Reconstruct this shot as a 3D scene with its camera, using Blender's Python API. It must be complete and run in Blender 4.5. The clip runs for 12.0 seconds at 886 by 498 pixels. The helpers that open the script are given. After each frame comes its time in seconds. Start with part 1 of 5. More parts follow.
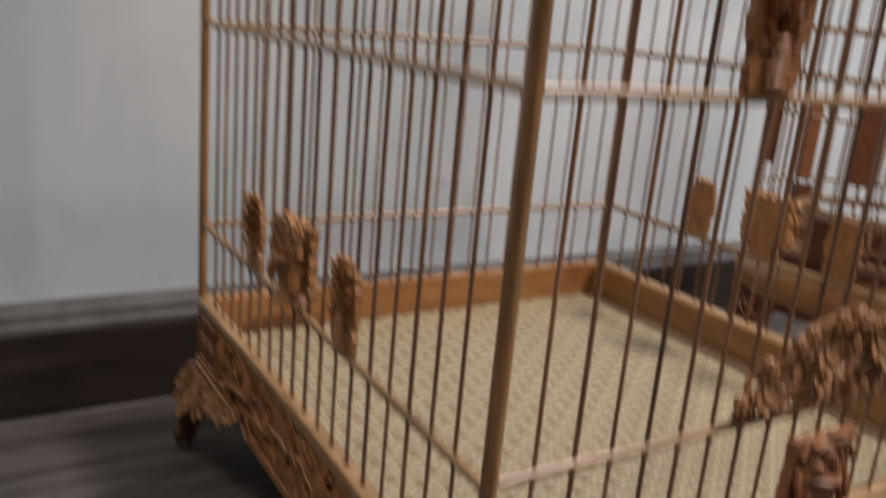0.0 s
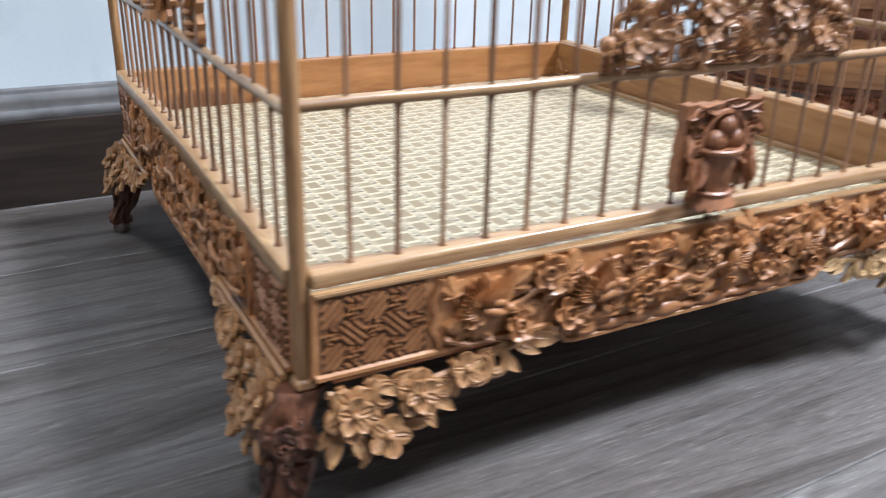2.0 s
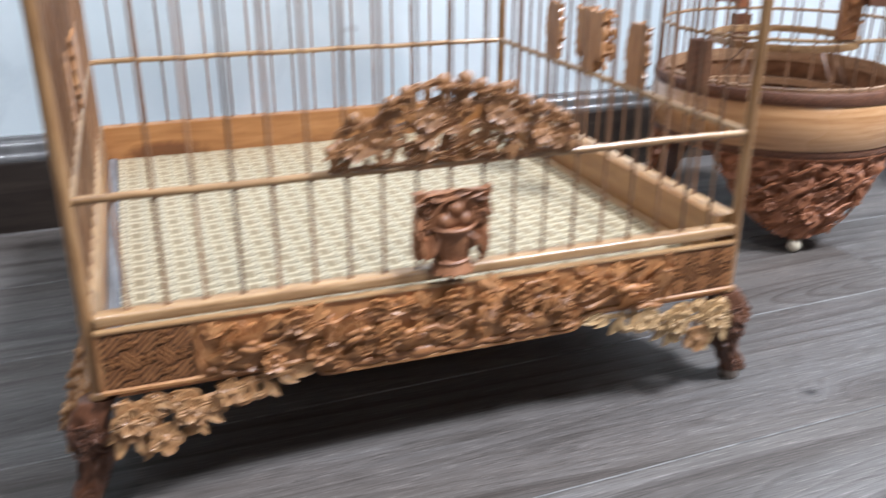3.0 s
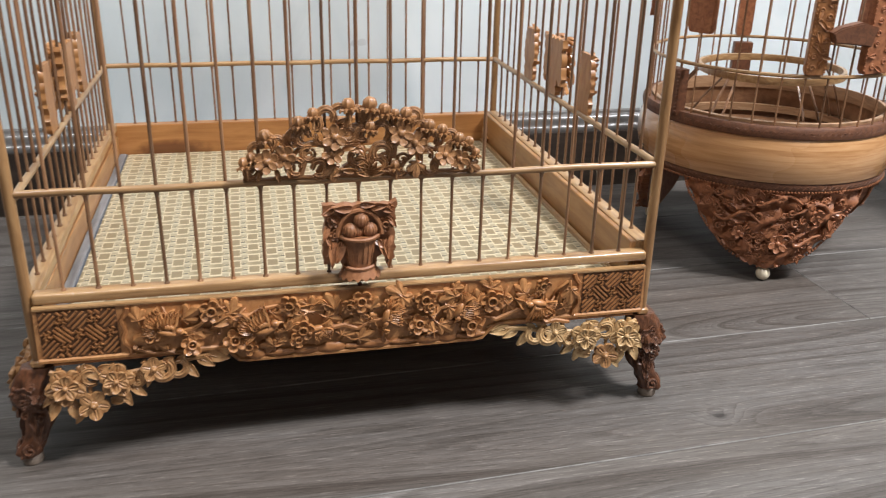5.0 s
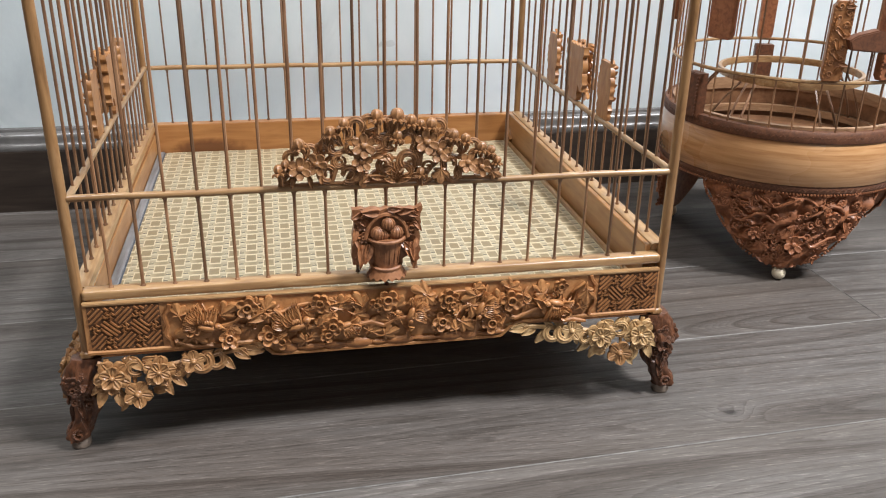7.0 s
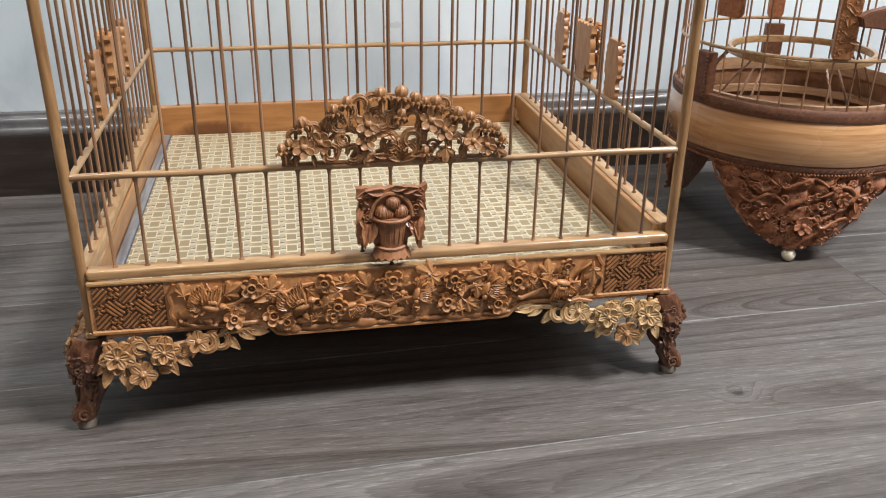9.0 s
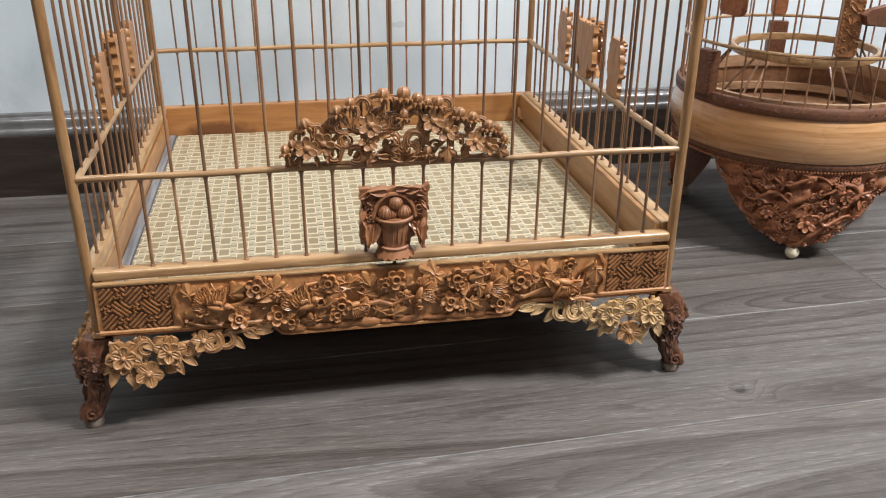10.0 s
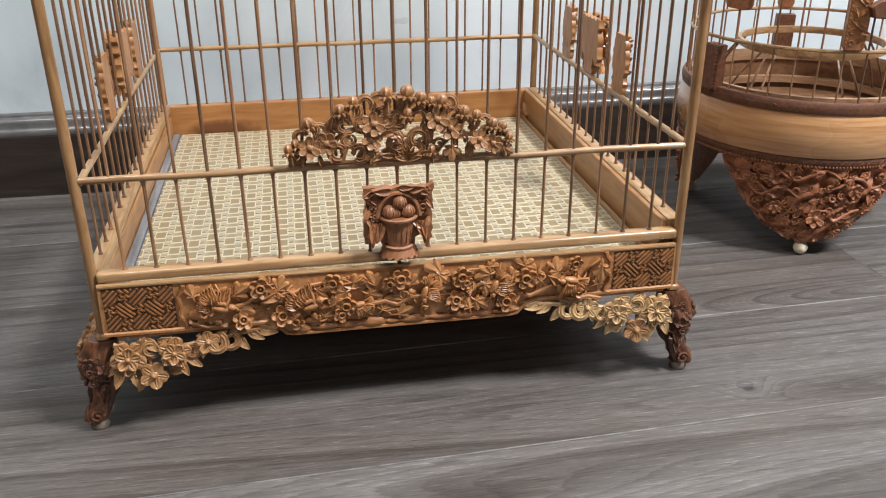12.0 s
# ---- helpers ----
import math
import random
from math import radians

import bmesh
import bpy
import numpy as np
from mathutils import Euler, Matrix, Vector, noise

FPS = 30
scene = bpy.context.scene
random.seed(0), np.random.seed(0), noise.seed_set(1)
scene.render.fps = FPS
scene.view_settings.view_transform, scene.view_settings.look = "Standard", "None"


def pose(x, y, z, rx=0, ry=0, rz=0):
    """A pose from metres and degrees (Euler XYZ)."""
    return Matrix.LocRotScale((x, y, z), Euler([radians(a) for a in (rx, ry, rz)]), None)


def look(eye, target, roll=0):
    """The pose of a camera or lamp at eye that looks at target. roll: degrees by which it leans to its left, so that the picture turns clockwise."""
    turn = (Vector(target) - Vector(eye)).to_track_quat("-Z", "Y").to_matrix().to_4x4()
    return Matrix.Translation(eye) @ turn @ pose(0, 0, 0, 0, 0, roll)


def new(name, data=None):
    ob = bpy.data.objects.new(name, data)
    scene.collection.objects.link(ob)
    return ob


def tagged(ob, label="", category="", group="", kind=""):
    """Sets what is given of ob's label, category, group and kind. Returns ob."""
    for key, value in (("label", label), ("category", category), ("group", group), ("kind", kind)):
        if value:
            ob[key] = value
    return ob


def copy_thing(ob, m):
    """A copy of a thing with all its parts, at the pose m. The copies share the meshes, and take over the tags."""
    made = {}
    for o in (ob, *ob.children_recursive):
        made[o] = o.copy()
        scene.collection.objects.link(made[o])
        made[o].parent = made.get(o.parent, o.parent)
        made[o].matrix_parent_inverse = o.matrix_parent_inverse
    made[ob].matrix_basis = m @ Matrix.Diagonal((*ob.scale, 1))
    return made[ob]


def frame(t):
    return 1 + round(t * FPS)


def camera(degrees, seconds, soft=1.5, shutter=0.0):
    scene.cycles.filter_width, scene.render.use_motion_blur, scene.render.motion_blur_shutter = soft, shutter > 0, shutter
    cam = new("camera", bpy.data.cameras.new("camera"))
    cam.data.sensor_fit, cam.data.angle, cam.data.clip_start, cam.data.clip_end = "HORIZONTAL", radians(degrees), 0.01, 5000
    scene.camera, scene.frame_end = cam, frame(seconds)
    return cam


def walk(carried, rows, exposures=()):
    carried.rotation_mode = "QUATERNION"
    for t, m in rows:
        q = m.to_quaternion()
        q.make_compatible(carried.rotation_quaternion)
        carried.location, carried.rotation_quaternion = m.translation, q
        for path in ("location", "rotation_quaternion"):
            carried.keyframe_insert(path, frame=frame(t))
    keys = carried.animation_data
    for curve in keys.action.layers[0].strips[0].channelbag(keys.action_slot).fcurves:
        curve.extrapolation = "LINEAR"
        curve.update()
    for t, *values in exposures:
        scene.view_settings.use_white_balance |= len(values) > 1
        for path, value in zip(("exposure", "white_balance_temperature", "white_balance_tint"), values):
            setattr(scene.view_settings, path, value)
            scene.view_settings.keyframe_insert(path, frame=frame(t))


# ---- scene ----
# camera and its walk
cam = camera(54.9, 12.0, 1.1, 0.65)
PATH = [
    (0, (-0.161, -0.211, 0.322), (0.854, 1.427, -0.215), 5.1),
    (0.4, (-0.159, -0.192, 0.259), (0.975, 1.324, -0.386), 4.7),
    (0.5, (-0.158, -0.189, 0.248), (0.992, 1.314, -0.397), 4.5),
    (1, (-0.142, -0.182, 0.216), (1.001, 1.3, -0.491), 2.7),
    (1.5, (-0.134, -0.217, 0.207), (0.826, 1.363, -0.556), 2.0),
    (2, (-0.086, -0.254, 0.228), (0.798, 1.367, -0.54), 1.3),
    (2.5, (-0.041, -0.334, 0.247), (0.652, 1.365, -0.549), 1.4),
    (3, (0.034, -0.393, 0.292), (0.659, 1.345, -0.476), 0.1),
    (3.2, (0.063, -0.408, 0.302), (0.714, 1.323, -0.459), -0.0),
    (4.8, (0.122, -0.452, 0.313), (0.589, 1.335, -0.457), 1.6),
    (5, (0.121, -0.458, 0.314), (0.546, 1.34, -0.453), 1.3),
    (5.5, (0.12, -0.464, 0.315), (0.52, 1.322, -0.491), 2.0),
    (6, (0.118, -0.471, 0.321), (0.496, 1.323, -0.478), 1.6),
    (6.5, (0.118, -0.479, 0.329), (0.479, 1.317, -0.474), 1.2),
    (7, (0.118, -0.48, 0.333), (0.481, 1.319, -0.462), 1.1),
    (9, (0.121, -0.479, 0.327), (0.46, 1.312, -0.495), 0.7),
    (9.5, (0.122, -0.479, 0.331), (0.455, 1.313, -0.493), 0.5),
    (10, (0.123, -0.482, 0.33), (0.446, 1.31, -0.499), 0.3),
    (10.5, (0.125, -0.478, 0.332), (0.45, 1.306, -0.512), -0.2),
    (11, (0.124, -0.478, 0.333), (0.441, 1.309, -0.507), -0.2),
    (11.5, (0.125, -0.477, 0.332), (0.435, 1.31, -0.509), -0.3),
    (12, (0.125, -0.478, 0.331), (0.431, 1.311, -0.509), -0.3),
]
EXPOSURES = [(0, -1.03, 7050, 20), (0.5, -0.47, 6850, 13), (1.0, 0.0, 6250, 12), (1.5, 0.27, 5800, 12), (2.5, 0.26, 5650, 12), (3.2, 0.11, 5850, 12), (5.0, -0.13, 6550, 12), (6.0, -0.12, 6530, 12), (9.0, -0.13, 6480, 12), (12.0, -0.10, 6430, 12)]
walk(cam, [(t, look(eye, target, roll)) for t, eye, target, roll in PATH], EXPOSURES)

# world and lights
world = bpy.data.worlds.new("room_air")
world.use_nodes = True
scene.world = world
world.node_tree.nodes["Background"].inputs["Color"].default_value = (0.8, 0.87, 1.0, 1)
world.node_tree.nodes["Background"].inputs["Strength"].default_value = 0.007


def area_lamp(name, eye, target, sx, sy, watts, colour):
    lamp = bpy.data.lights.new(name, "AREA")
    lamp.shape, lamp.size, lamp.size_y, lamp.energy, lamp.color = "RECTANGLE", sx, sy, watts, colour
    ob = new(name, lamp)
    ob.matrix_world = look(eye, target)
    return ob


area_lamp("ceiling_lamp_light", (-0.60, -0.70, 2.34), (-0.40, -0.35, 0), 0.5, 0.3, 33, (1.0, 0.985, 0.965))
area_lamp("ceiling_lamp_light", (1.60, -0.76, 2.34), (1.36, -0.48, 0), 0.6, 0.5, 166, (0.97, 0.985, 1.0))

# added fill lamp out of view, brightens the fronts; no doorway is built
area_lamp("front_fill_light", (0.85, -2.44, 1.55), (0.5, 0.0, 0.2), 0.2, 0.9, 8.5, (1.0, 0.98, 0.95))


# materials
def material(name):
    m = bpy.data.materials.new(name)
    m.use_nodes = True
    t = m.node_tree
    return m, t, t.nodes["Principled BSDF"]


def node(t, kind, inputs=(), operation=""):
    n = t.nodes.new(kind)
    if operation:
        n.operation = operation
    for k, v in dict(inputs).items():
        if isinstance(v, bpy.types.NodeSocket):
            t.links.new(v, n.inputs[k])
        else:
            n.inputs[k].default_value = v
    return n


def ramp(t, fac, stops):
    n = t.nodes.new("ShaderNodeValToRGB")
    t.links.new(fac, n.inputs[0])
    el = n.color_ramp.elements
    while len(el) < len(stops):
        el.new(0.5)
    for e, (p, c) in zip(el, stops):
        e.position, e.color = p, (*c, 1)
    return n.outputs[0]


def coords(t, scale, source="Object"):
    c = node(t, "ShaderNodeTexCoord")
    return node(t, "ShaderNodeMapping", {"Vector": c.outputs[source], "Scale": scale}).outputs[0]


def noise_of(t, vec, scale, detail=4.0, rough=0.55, distort=0.0):
    return node(t, "ShaderNodeTexNoise", {"Vector": vec, "Scale": scale, "Detail": detail, "Roughness": rough, "Distortion": distort}).outputs["Fac"]


def mix(t, fac, a, b, how="MIX"):
    n = t.nodes.new("ShaderNodeMix")
    n.data_type, n.blend_type = "RGBA", how
    for k, v in ((0, fac), (6, a), (7, b)):
        if isinstance(v, bpy.types.NodeSocket):
            t.links.new(v, n.inputs[k])
        else:
            n.inputs[k].default_value = v if k == 0 else (*v, 1)
    return n.outputs[2]


def maths(t, op, a, b=0.0):
    n = node(t, "ShaderNodeMath", operation=op)
    for k, v in ((0, a), (1, b)):
        if isinstance(v, bpy.types.NodeSocket):
            t.links.new(v, n.inputs[k])
        else:
            n.inputs[k].default_value = v
    return n.outputs[0]


def wood(name, dark, mid, light, stretch=(1, 1, 1), scale=120.0, rough=0.42, coat=0.2, bump=0.15, vary=0.12):
    """Varnished wood: long grain, blotches of stain, small pores."""
    m, t, b = material(name)
    v = coords(t, stretch)
    grain = noise_of(t, v, scale, 5, 0.6, 0.6)
    blotch = noise_of(t, coords(t, (1, 1, 1)), scale * 0.22, 3)
    colour = ramp(t, grain, ((0.28, dark), (0.52, mid), (0.78, light)))
    colour = mix(t, maths(t, "MULTIPLY", blotch, 0.55), colour, dark)
    info = node(t, "ShaderNodeObjectInfo").outputs["Random"]
    value = maths(t, "ADD", maths(t, "MULTIPLY", info, 2 * vary), 1.0 - vary)
    hsv = node(t, "ShaderNodeHueSaturation", {"Color": colour, "Value": value})
    t.links.new(hsv.outputs[0], b.inputs["Base Color"])
    t.links.new(maths(t, "ADD", maths(t, "MULTIPLY", blotch, 0.25), rough - 0.1), b.inputs["Roughness"])
    b.inputs["Coat Weight"].default_value, b.inputs["Coat Roughness"].default_value = coat, 0.18
    bm_ = node(t, "ShaderNodeBump", {"Height": grain, "Strength": bump, "Distance": 0.0006})
    t.links.new(bm_.outputs[0], b.inputs["Normal"])
    return m


BAMBOO = wood("golden_bamboo", (0.15, 0.072, 0.026), (0.325, 0.174, 0.070), (0.475, 0.286, 0.130), (1, 1, 0.12), 260, 0.34, 0.4)
RAIL_X = wood("bamboo_rail_lengthwise", (0.2, 0.102, 0.040), (0.405, 0.241, 0.108), (0.58, 0.40, 0.21), (0.1, 1, 1), 260, 0.34, 0.4)
RAIL_Y = wood("bamboo_rail_crosswise", (0.2, 0.102, 0.040), (0.405, 0.241, 0.108), (0.58, 0.40, 0.21), (1, 0.1, 1), 260, 0.34, 0.4)
BAR = wood("stained_bamboo_stick", (0.115, 0.053, 0.024), (0.24, 0.122, 0.06), (0.39, 0.225, 0.122), (1, 1, 0.08), 300, 0.34, 0.35, 0.1, 0.38)
BOARD_X = wood("tray_board_lengthwise", (0.24, 0.088, 0.022), (0.4, 0.175, 0.05), (0.5, 0.245, 0.082), (0.12, 1, 1), 140, 0.4, 0.25)
BOARD_Y = wood("tray_board_crosswise", (0.25, 0.108, 0.034), (0.39, 0.195, 0.068), (0.49, 0.28, 0.112), (1, 0.12, 1), 140, 0.4, 0.25)
CARVED = wood("carved_brown_wood", (0.21, 0.08, 0.026), (0.37, 0.158, 0.054), (0.48, 0.23, 0.09), (1, 1, 1), 220, 0.45, 0.16, 0.2)
RELIEF = wood("carved_relief_wood", (0.23, 0.092, 0.030), (0.42, 0.19, 0.067), (0.545, 0.278, 0.108), (1, 1, 1), 3.0, 0.45, 0.16, 0.1)
ARCH = wood("brown_pierced_wood", (0.155, 0.066, 0.024), (0.36, 0.172, 0.066), (0.52, 0.28, 0.117), (1, 1, 1), 4.5, 0.42, 0.22, 0.35)
GROUND = wood("carved_ground_wood", (0.26, 0.112, 0.040), (0.445, 0.214, 0.080), (0.55, 0.295, 0.12), (1, 1, 1), 220, 0.45, 0.25, 0.3)
PALE = wood("pale_boxwood", (0.22, 0.098, 0.034), (0.38, 0.2, 0.082), (0.5, 0.31, 0.145), (1, 1, 1), 3.0, 0.44, 0.15, 0.1, 0.16)
CREAM = wood("cream_boxwood", (0.31, 0.17, 0.068), (0.53, 0.345, 0.162), (0.68, 0.49, 0.262), (1, 1, 1), 3.0, 0.44, 0.15, 0.1, 0.1)
PLAQUE = wood("honey_plaque_wood", (0.26, 0.105, 0.032), (0.42, 0.195, 0.066), (0.55, 0.29, 0.11), (1, 1, 0.3), 200, 0.45, 0.2)
LEGWOOD = wood("dark_rosewood", (0.045, 0.016, 0.006), (0.138, 0.050, 0.021), (0.23, 0.094, 0.040), (1, 1, 0.5), 420, 0.4, 0.3, 0.9)
BASKETWOOD = wood("brown_plaque_wood", (0.17, 0.066, 0.027), (0.31, 0.132, 0.055), (0.43, 0.2, 0.09), (1, 1, 1), 240, 0.46, 0.15, 0.3)
LEDGE = wood("pale_inner_bamboo", (0.2, 0.11, 0.055), (0.34, 0.2, 0.108), (0.46, 0.29, 0.17), (1, 1, 6), 60, 0.45, 0.15)
INNER = wood("dull_brown_inner_wood", (0.105, 0.046, 0.020), (0.215, 0.104, 0.048), (0.30, 0.162, 0.08), (1, 1, 1), 120, 0.5, 0.1)
REDWOOD = wood("red_brown_wood", (0.16, 0.054, 0.022), (0.32, 0.120, 0.049), (0.45, 0.195, 0.086), (1, 1, 1), 240, 0.5, 0.1, 0.3)
BAND = wood("glossy_bamboo_band", (0.33, 0.155, 0.06), (0.51, 0.275, 0.12), (0.63, 0.385, 0.19), (0.6, 0.6, 9), 30, 0.26, 1.0, 0.05)
RIMWOOD = wood("dark_rim_wood", (0.068, 0.024, 0.010), (0.15, 0.056, 0.024), (0.225, 0.092, 0.04), (1, 1, 1), 240, 0.56, 0.04, 0.3)


def stained_back():
    """The back board's wood with one dark water stain that rises from the tray."""
    m = wood("stained_tray_board", (0.24, 0.094, 0.026), (0.38, 0.172, 0.054), (0.48, 0.24, 0.086), (0.12, 1, 1), 140, 0.4, 0.25)
    t = m.node_tree
    b = t.nodes["Principled BSDF"]
    src = node(t, "ShaderNodeTexCoord").outputs["Object"]
    off = node(t, "ShaderNodeVectorMath", {0: src, 1: (0.050, 0.0, 0.0865)}, operation="SUBTRACT").outputs[0]
    off = node(t, "ShaderNodeVectorMath", {0: off, 1: (26.0, 0.0, 80.0)}, operation="MULTIPLY").outputs[0]
    dist = node(t, "ShaderNodeVectorMath", {0: off}, operation="LENGTH").outputs["Value"]
    dist = maths(t, "ADD", dist, maths(t, "MULTIPLY", maths(t, "SUBTRACT", noise_of(t, src, 120, 3), 0.5), 0.6))
    mask = ramp(t, dist, ((0.55, (0.8, 0.8, 0.8)), (1.0, (0, 0, 0))))
    old = b.inputs["Base Color"].links[0].from_socket
    t.links.new(mix(t, mask, old, (0.1, 0.03, 0.009)), b.inputs["Base Color"])
    return m


BACK_BOARD = stained_back()


def plain(name, colour, rough, wobble=0.05, scale=60, metal=0.0):
    m, t, b = material(name)
    n = noise_of(t, coords(t, (1, 1, 1)), scale, 4)
    lo, hi = [tuple(c * k for c in colour) for k in (1 - wobble, 1 + wobble)]
    t.links.new(ramp(t, n, ((0.3, lo), (0.7, hi))), b.inputs["Base Color"])
    b.inputs["Roughness"].default_value, b.inputs["Metallic"].default_value = rough, metal
    return m


IVORY = plain("ivory_bead", (0.68, 0.6, 0.45), 0.3, 0.08, 200)
LIPWHITE = wood("grey_white_tray_lip", (0.13, 0.13, 0.135), (0.27, 0.275, 0.285), (0.40, 0.405, 0.415), (1, 0.08, 1), 240, 0.42, 0.1)
LINER = plain("slate_blue_liner", (0.07, 0.085, 0.11), 0.45, 0.3, 150)
PAD = plain("worn_foot_pad", (0.21, 0.165, 0.13), 0.6, 0.3, 300)
# shade of narrow gaps, put into a dark brown colour
GROOVE_SHADE = plain("groove_shade", (0.11, 0.05, 0.021), 0.7, 0.2, 200)


def wall_material():
    m, t, b = material("pale_blue_wall_paint")
    streak = noise_of(t, coords(t, (1, 1, 0.12)), 9, 3, 0.5, 0.3)
    fine = noise_of(t, coords(t, (1, 1, 1)), 260, 3)
    spots = noise_of(t, coords(t, (1, 1, 1)), 34, 2)
    c = ramp(t, streak, ((0.3, (0.59, 0.668, 0.695)), (0.7, (0.70, 0.768, 0.785))))
    c = mix(t, maths(t, "GREATER_THAN", spots, 0.76), c, (0.5, 0.55, 0.57))
    smear = noise_of(t, coords(t, (1, 1, 0.5)), 13, 5, 0.6, 1.2)
    c = mix(t, ramp(t, smear, ((0.55, (0, 0, 0)), (0.75, (0.6, 0.6, 0.6)))), c, (0.47, 0.54, 0.57))
    bloom = noise_of(t, coords(t, (1, 1, 0.7)), 7, 4, 0.55, 0.8)
    c = mix(t, ramp(t, bloom, ((0.48, (0, 0, 0)), (0.70, (0.75, 0.75, 0.75)))), c, (0.80, 0.84, 0.85))
    t.links.new(c, b.inputs["Base Color"])
    b.inputs["Roughness"].default_value = 0.42
    t.links.new(node(t, "ShaderNodeBump", {"Height": fine, "Strength": 0.12, "Distance": 0.001}).outputs[0], b.inputs["Normal"])
    return m


WALL = wall_material()
# unseen ceiling and far walls, darkened to hold back bounced light
CEIL = plain("dimmed_ceiling", (0.3, 0.3, 0.3), 0.7, 0.02, 8)
FAR_WALL = plain("dark_unseen_wall", (0.06, 0.057, 0.054), 0.6, 0.04, 6)


def floor_material():
    """Grey-brown laminate: fine pores along x, soft streaks, wavy growth figure that bends round one knot."""
    m, t, b = material("grey_wood_laminate")
    info = node(t, "ShaderNodeObjectInfo").outputs["Random"]
    base = node(t, "ShaderNodeTexCoord").outputs["Object"]
    shift = node(t, "ShaderNodeCombineXYZ", {"X": maths(t, "MULTIPLY", info, 7.0), "Y": maths(t, "MULTIPLY", info, 3.0)}).outputs[0]
    moved = node(t, "ShaderNodeVectorMath", {0: base, 1: shift}, operation="ADD").outputs[0]

    def along(squeeze):
        return node(t, "ShaderNodeMapping", {"Vector": moved, "Scale": (squeeze, 1, 1)}).outputs[0]

    fine = noise_of(t, along(0.06), 900, 3, 0.7, 0.2)
    streak = noise_of(t, along(0.05), 190, 5, 0.62, 0.4)
    broad = noise_of(t, along(0.16), 22, 4, 0.55, 0.6)
    patch = noise_of(t, along(0.3), 6, 3, 0.5, 0.8)
    # growth rings: level lines of a stretched height field with a bump at the knot
    height = noise_of(t, along(0.05), 9.0, 1, 0.4, 0.2)
    off = node(t, "ShaderNodeVectorMath", {0: base, 1: (0.412, -0.034, 0)}, operation="SUBTRACT").outputs[0]
    off = node(t, "ShaderNodeVectorMath", {0: off, 1: (0.6, 0.85, 0)}, operation="MULTIPLY").outputs[0]
    dist = node(t, "ShaderNodeVectorMath", {0: off}, operation="LENGTH").outputs["Value"]
    dist = maths(t, "ADD", dist, maths(t, "MULTIPLY", maths(t, "SUBTRACT", broad, 0.5), 0.012))
    bump_ = maths(t, "POWER", 2.718, maths(t, "MULTIPLY", maths(t, "MULTIPLY", dist, dist), -9000.0))
    height = maths(t, "ADD", height, maths(t, "MULTIPLY", bump_, 0.028))
    # a long cathedral figure on the plank beside the cage
    arc = node(t, "ShaderNodeVectorMath", {0: base, 1: (0.60, 0.086, 0)}, operation="SUBTRACT").outputs[0]
    arc = node(t, "ShaderNodeVectorMath", {0: arc, 1: (1 / 0.13, 1 / 0.020, 0)}, operation="MULTIPLY").outputs[0]
    arc = node(t, "ShaderNodeVectorMath", {0: arc}, operation="LENGTH").outputs["Value"]
    arc = maths(t, "POWER", 2.718, maths(t, "MULTIPLY", maths(t, "MULTIPLY", arc, arc), -1.0))
    height = maths(t, "ADD", height, maths(t, "MULTIPLY", arc, 0.30))
    height = maths(t, "ADD", height, maths(t, "MULTIPLY", streak, 0.007))
    height = maths(t, "ADD", height, maths(t, "MULTIPLY", fine, 0.002))
    ring = maths(t, "FRACT", maths(t, "MULTIPLY", height, 15.0))
    hair = maths(t, "FRACT", maths(t, "MULTIPLY", height, 104.0))
    c = ramp(t, streak, ((0.25, (0.074, 0.0660, 0.0588)), (0.45, (0.092, 0.0836, 0.0766)), (0.60, (0.106, 0.0976, 0.0908)), (0.80, (0.128, 0.1205, 0.1135))))
    c = mix(t, 1.0, c, ramp(t, ring, ((0.0, (0.60, 0.57, 0.55)), (0.14, (0.82, 0.79, 0.77)), (0.40, (1.0, 1.0, 1.0)), (0.92, (1.10, 1.10, 1.10)), (1.0, (0.80, 0.78, 0.76)))), "MULTIPLY")
    c = mix(t, 0.7, c, ramp(t, hair, ((0.0, (0.66, 0.64, 0.62)), (0.25, (0.95, 0.95, 0.95)), (0.8, (1.08, 1.08, 1.08)), (1.0, (1.2, 1.2, 1.2)))), "MULTIPLY")
    c = mix(t, 0.9, c, ramp(t, fine, ((0.33, (0.60, 0.58, 0.56)), (0.43, (0.95, 0.95, 0.95)), (0.58, (1.03, 1.03, 1.03)), (0.67, (1.7, 1.7, 1.7)))), "MULTIPLY")
    c = mix(t, 0.9, c, ramp(t, broad, ((0.28, (0.72, 0.70, 0.68)), (0.5, (1, 1, 1)), (0.72, (1.25, 1.25, 1.25)))), "MULTIPLY")
    c = mix(t, 0.8, c, ramp(t, patch, ((0.3, (0.88, 0.80, 0.74)), (0.5, (1.0, 0.98, 0.97)), (0.7, (1.14, 1.16, 1.18)))), "MULTIPLY")
    c = mix(t, 1.0, c, ramp(t, maths(t, "MULTIPLY", dist, 150.0), ((0.0, (0.30, 0.29, 0.30)), (0.35, (0.42, 0.41, 0.42)), (0.62, (0.8, 0.8, 0.8)), (1.0, (1, 1, 1)))), "MULTIPLY")
    hsv = node(t, "ShaderNodeHueSaturation", {"Color": c, "Value": maths(t, "ADD", maths(t, "MULTIPLY", info, 0.16), 0.94)})
    t.links.new(hsv.outputs[0], b.inputs["Base Color"])
    t.links.new(maths(t, "ADD", maths(t, "MULTIPLY", streak, 0.22), 0.42), b.inputs["Roughness"])
    b.inputs["Specular IOR Level"].default_value = 0.3
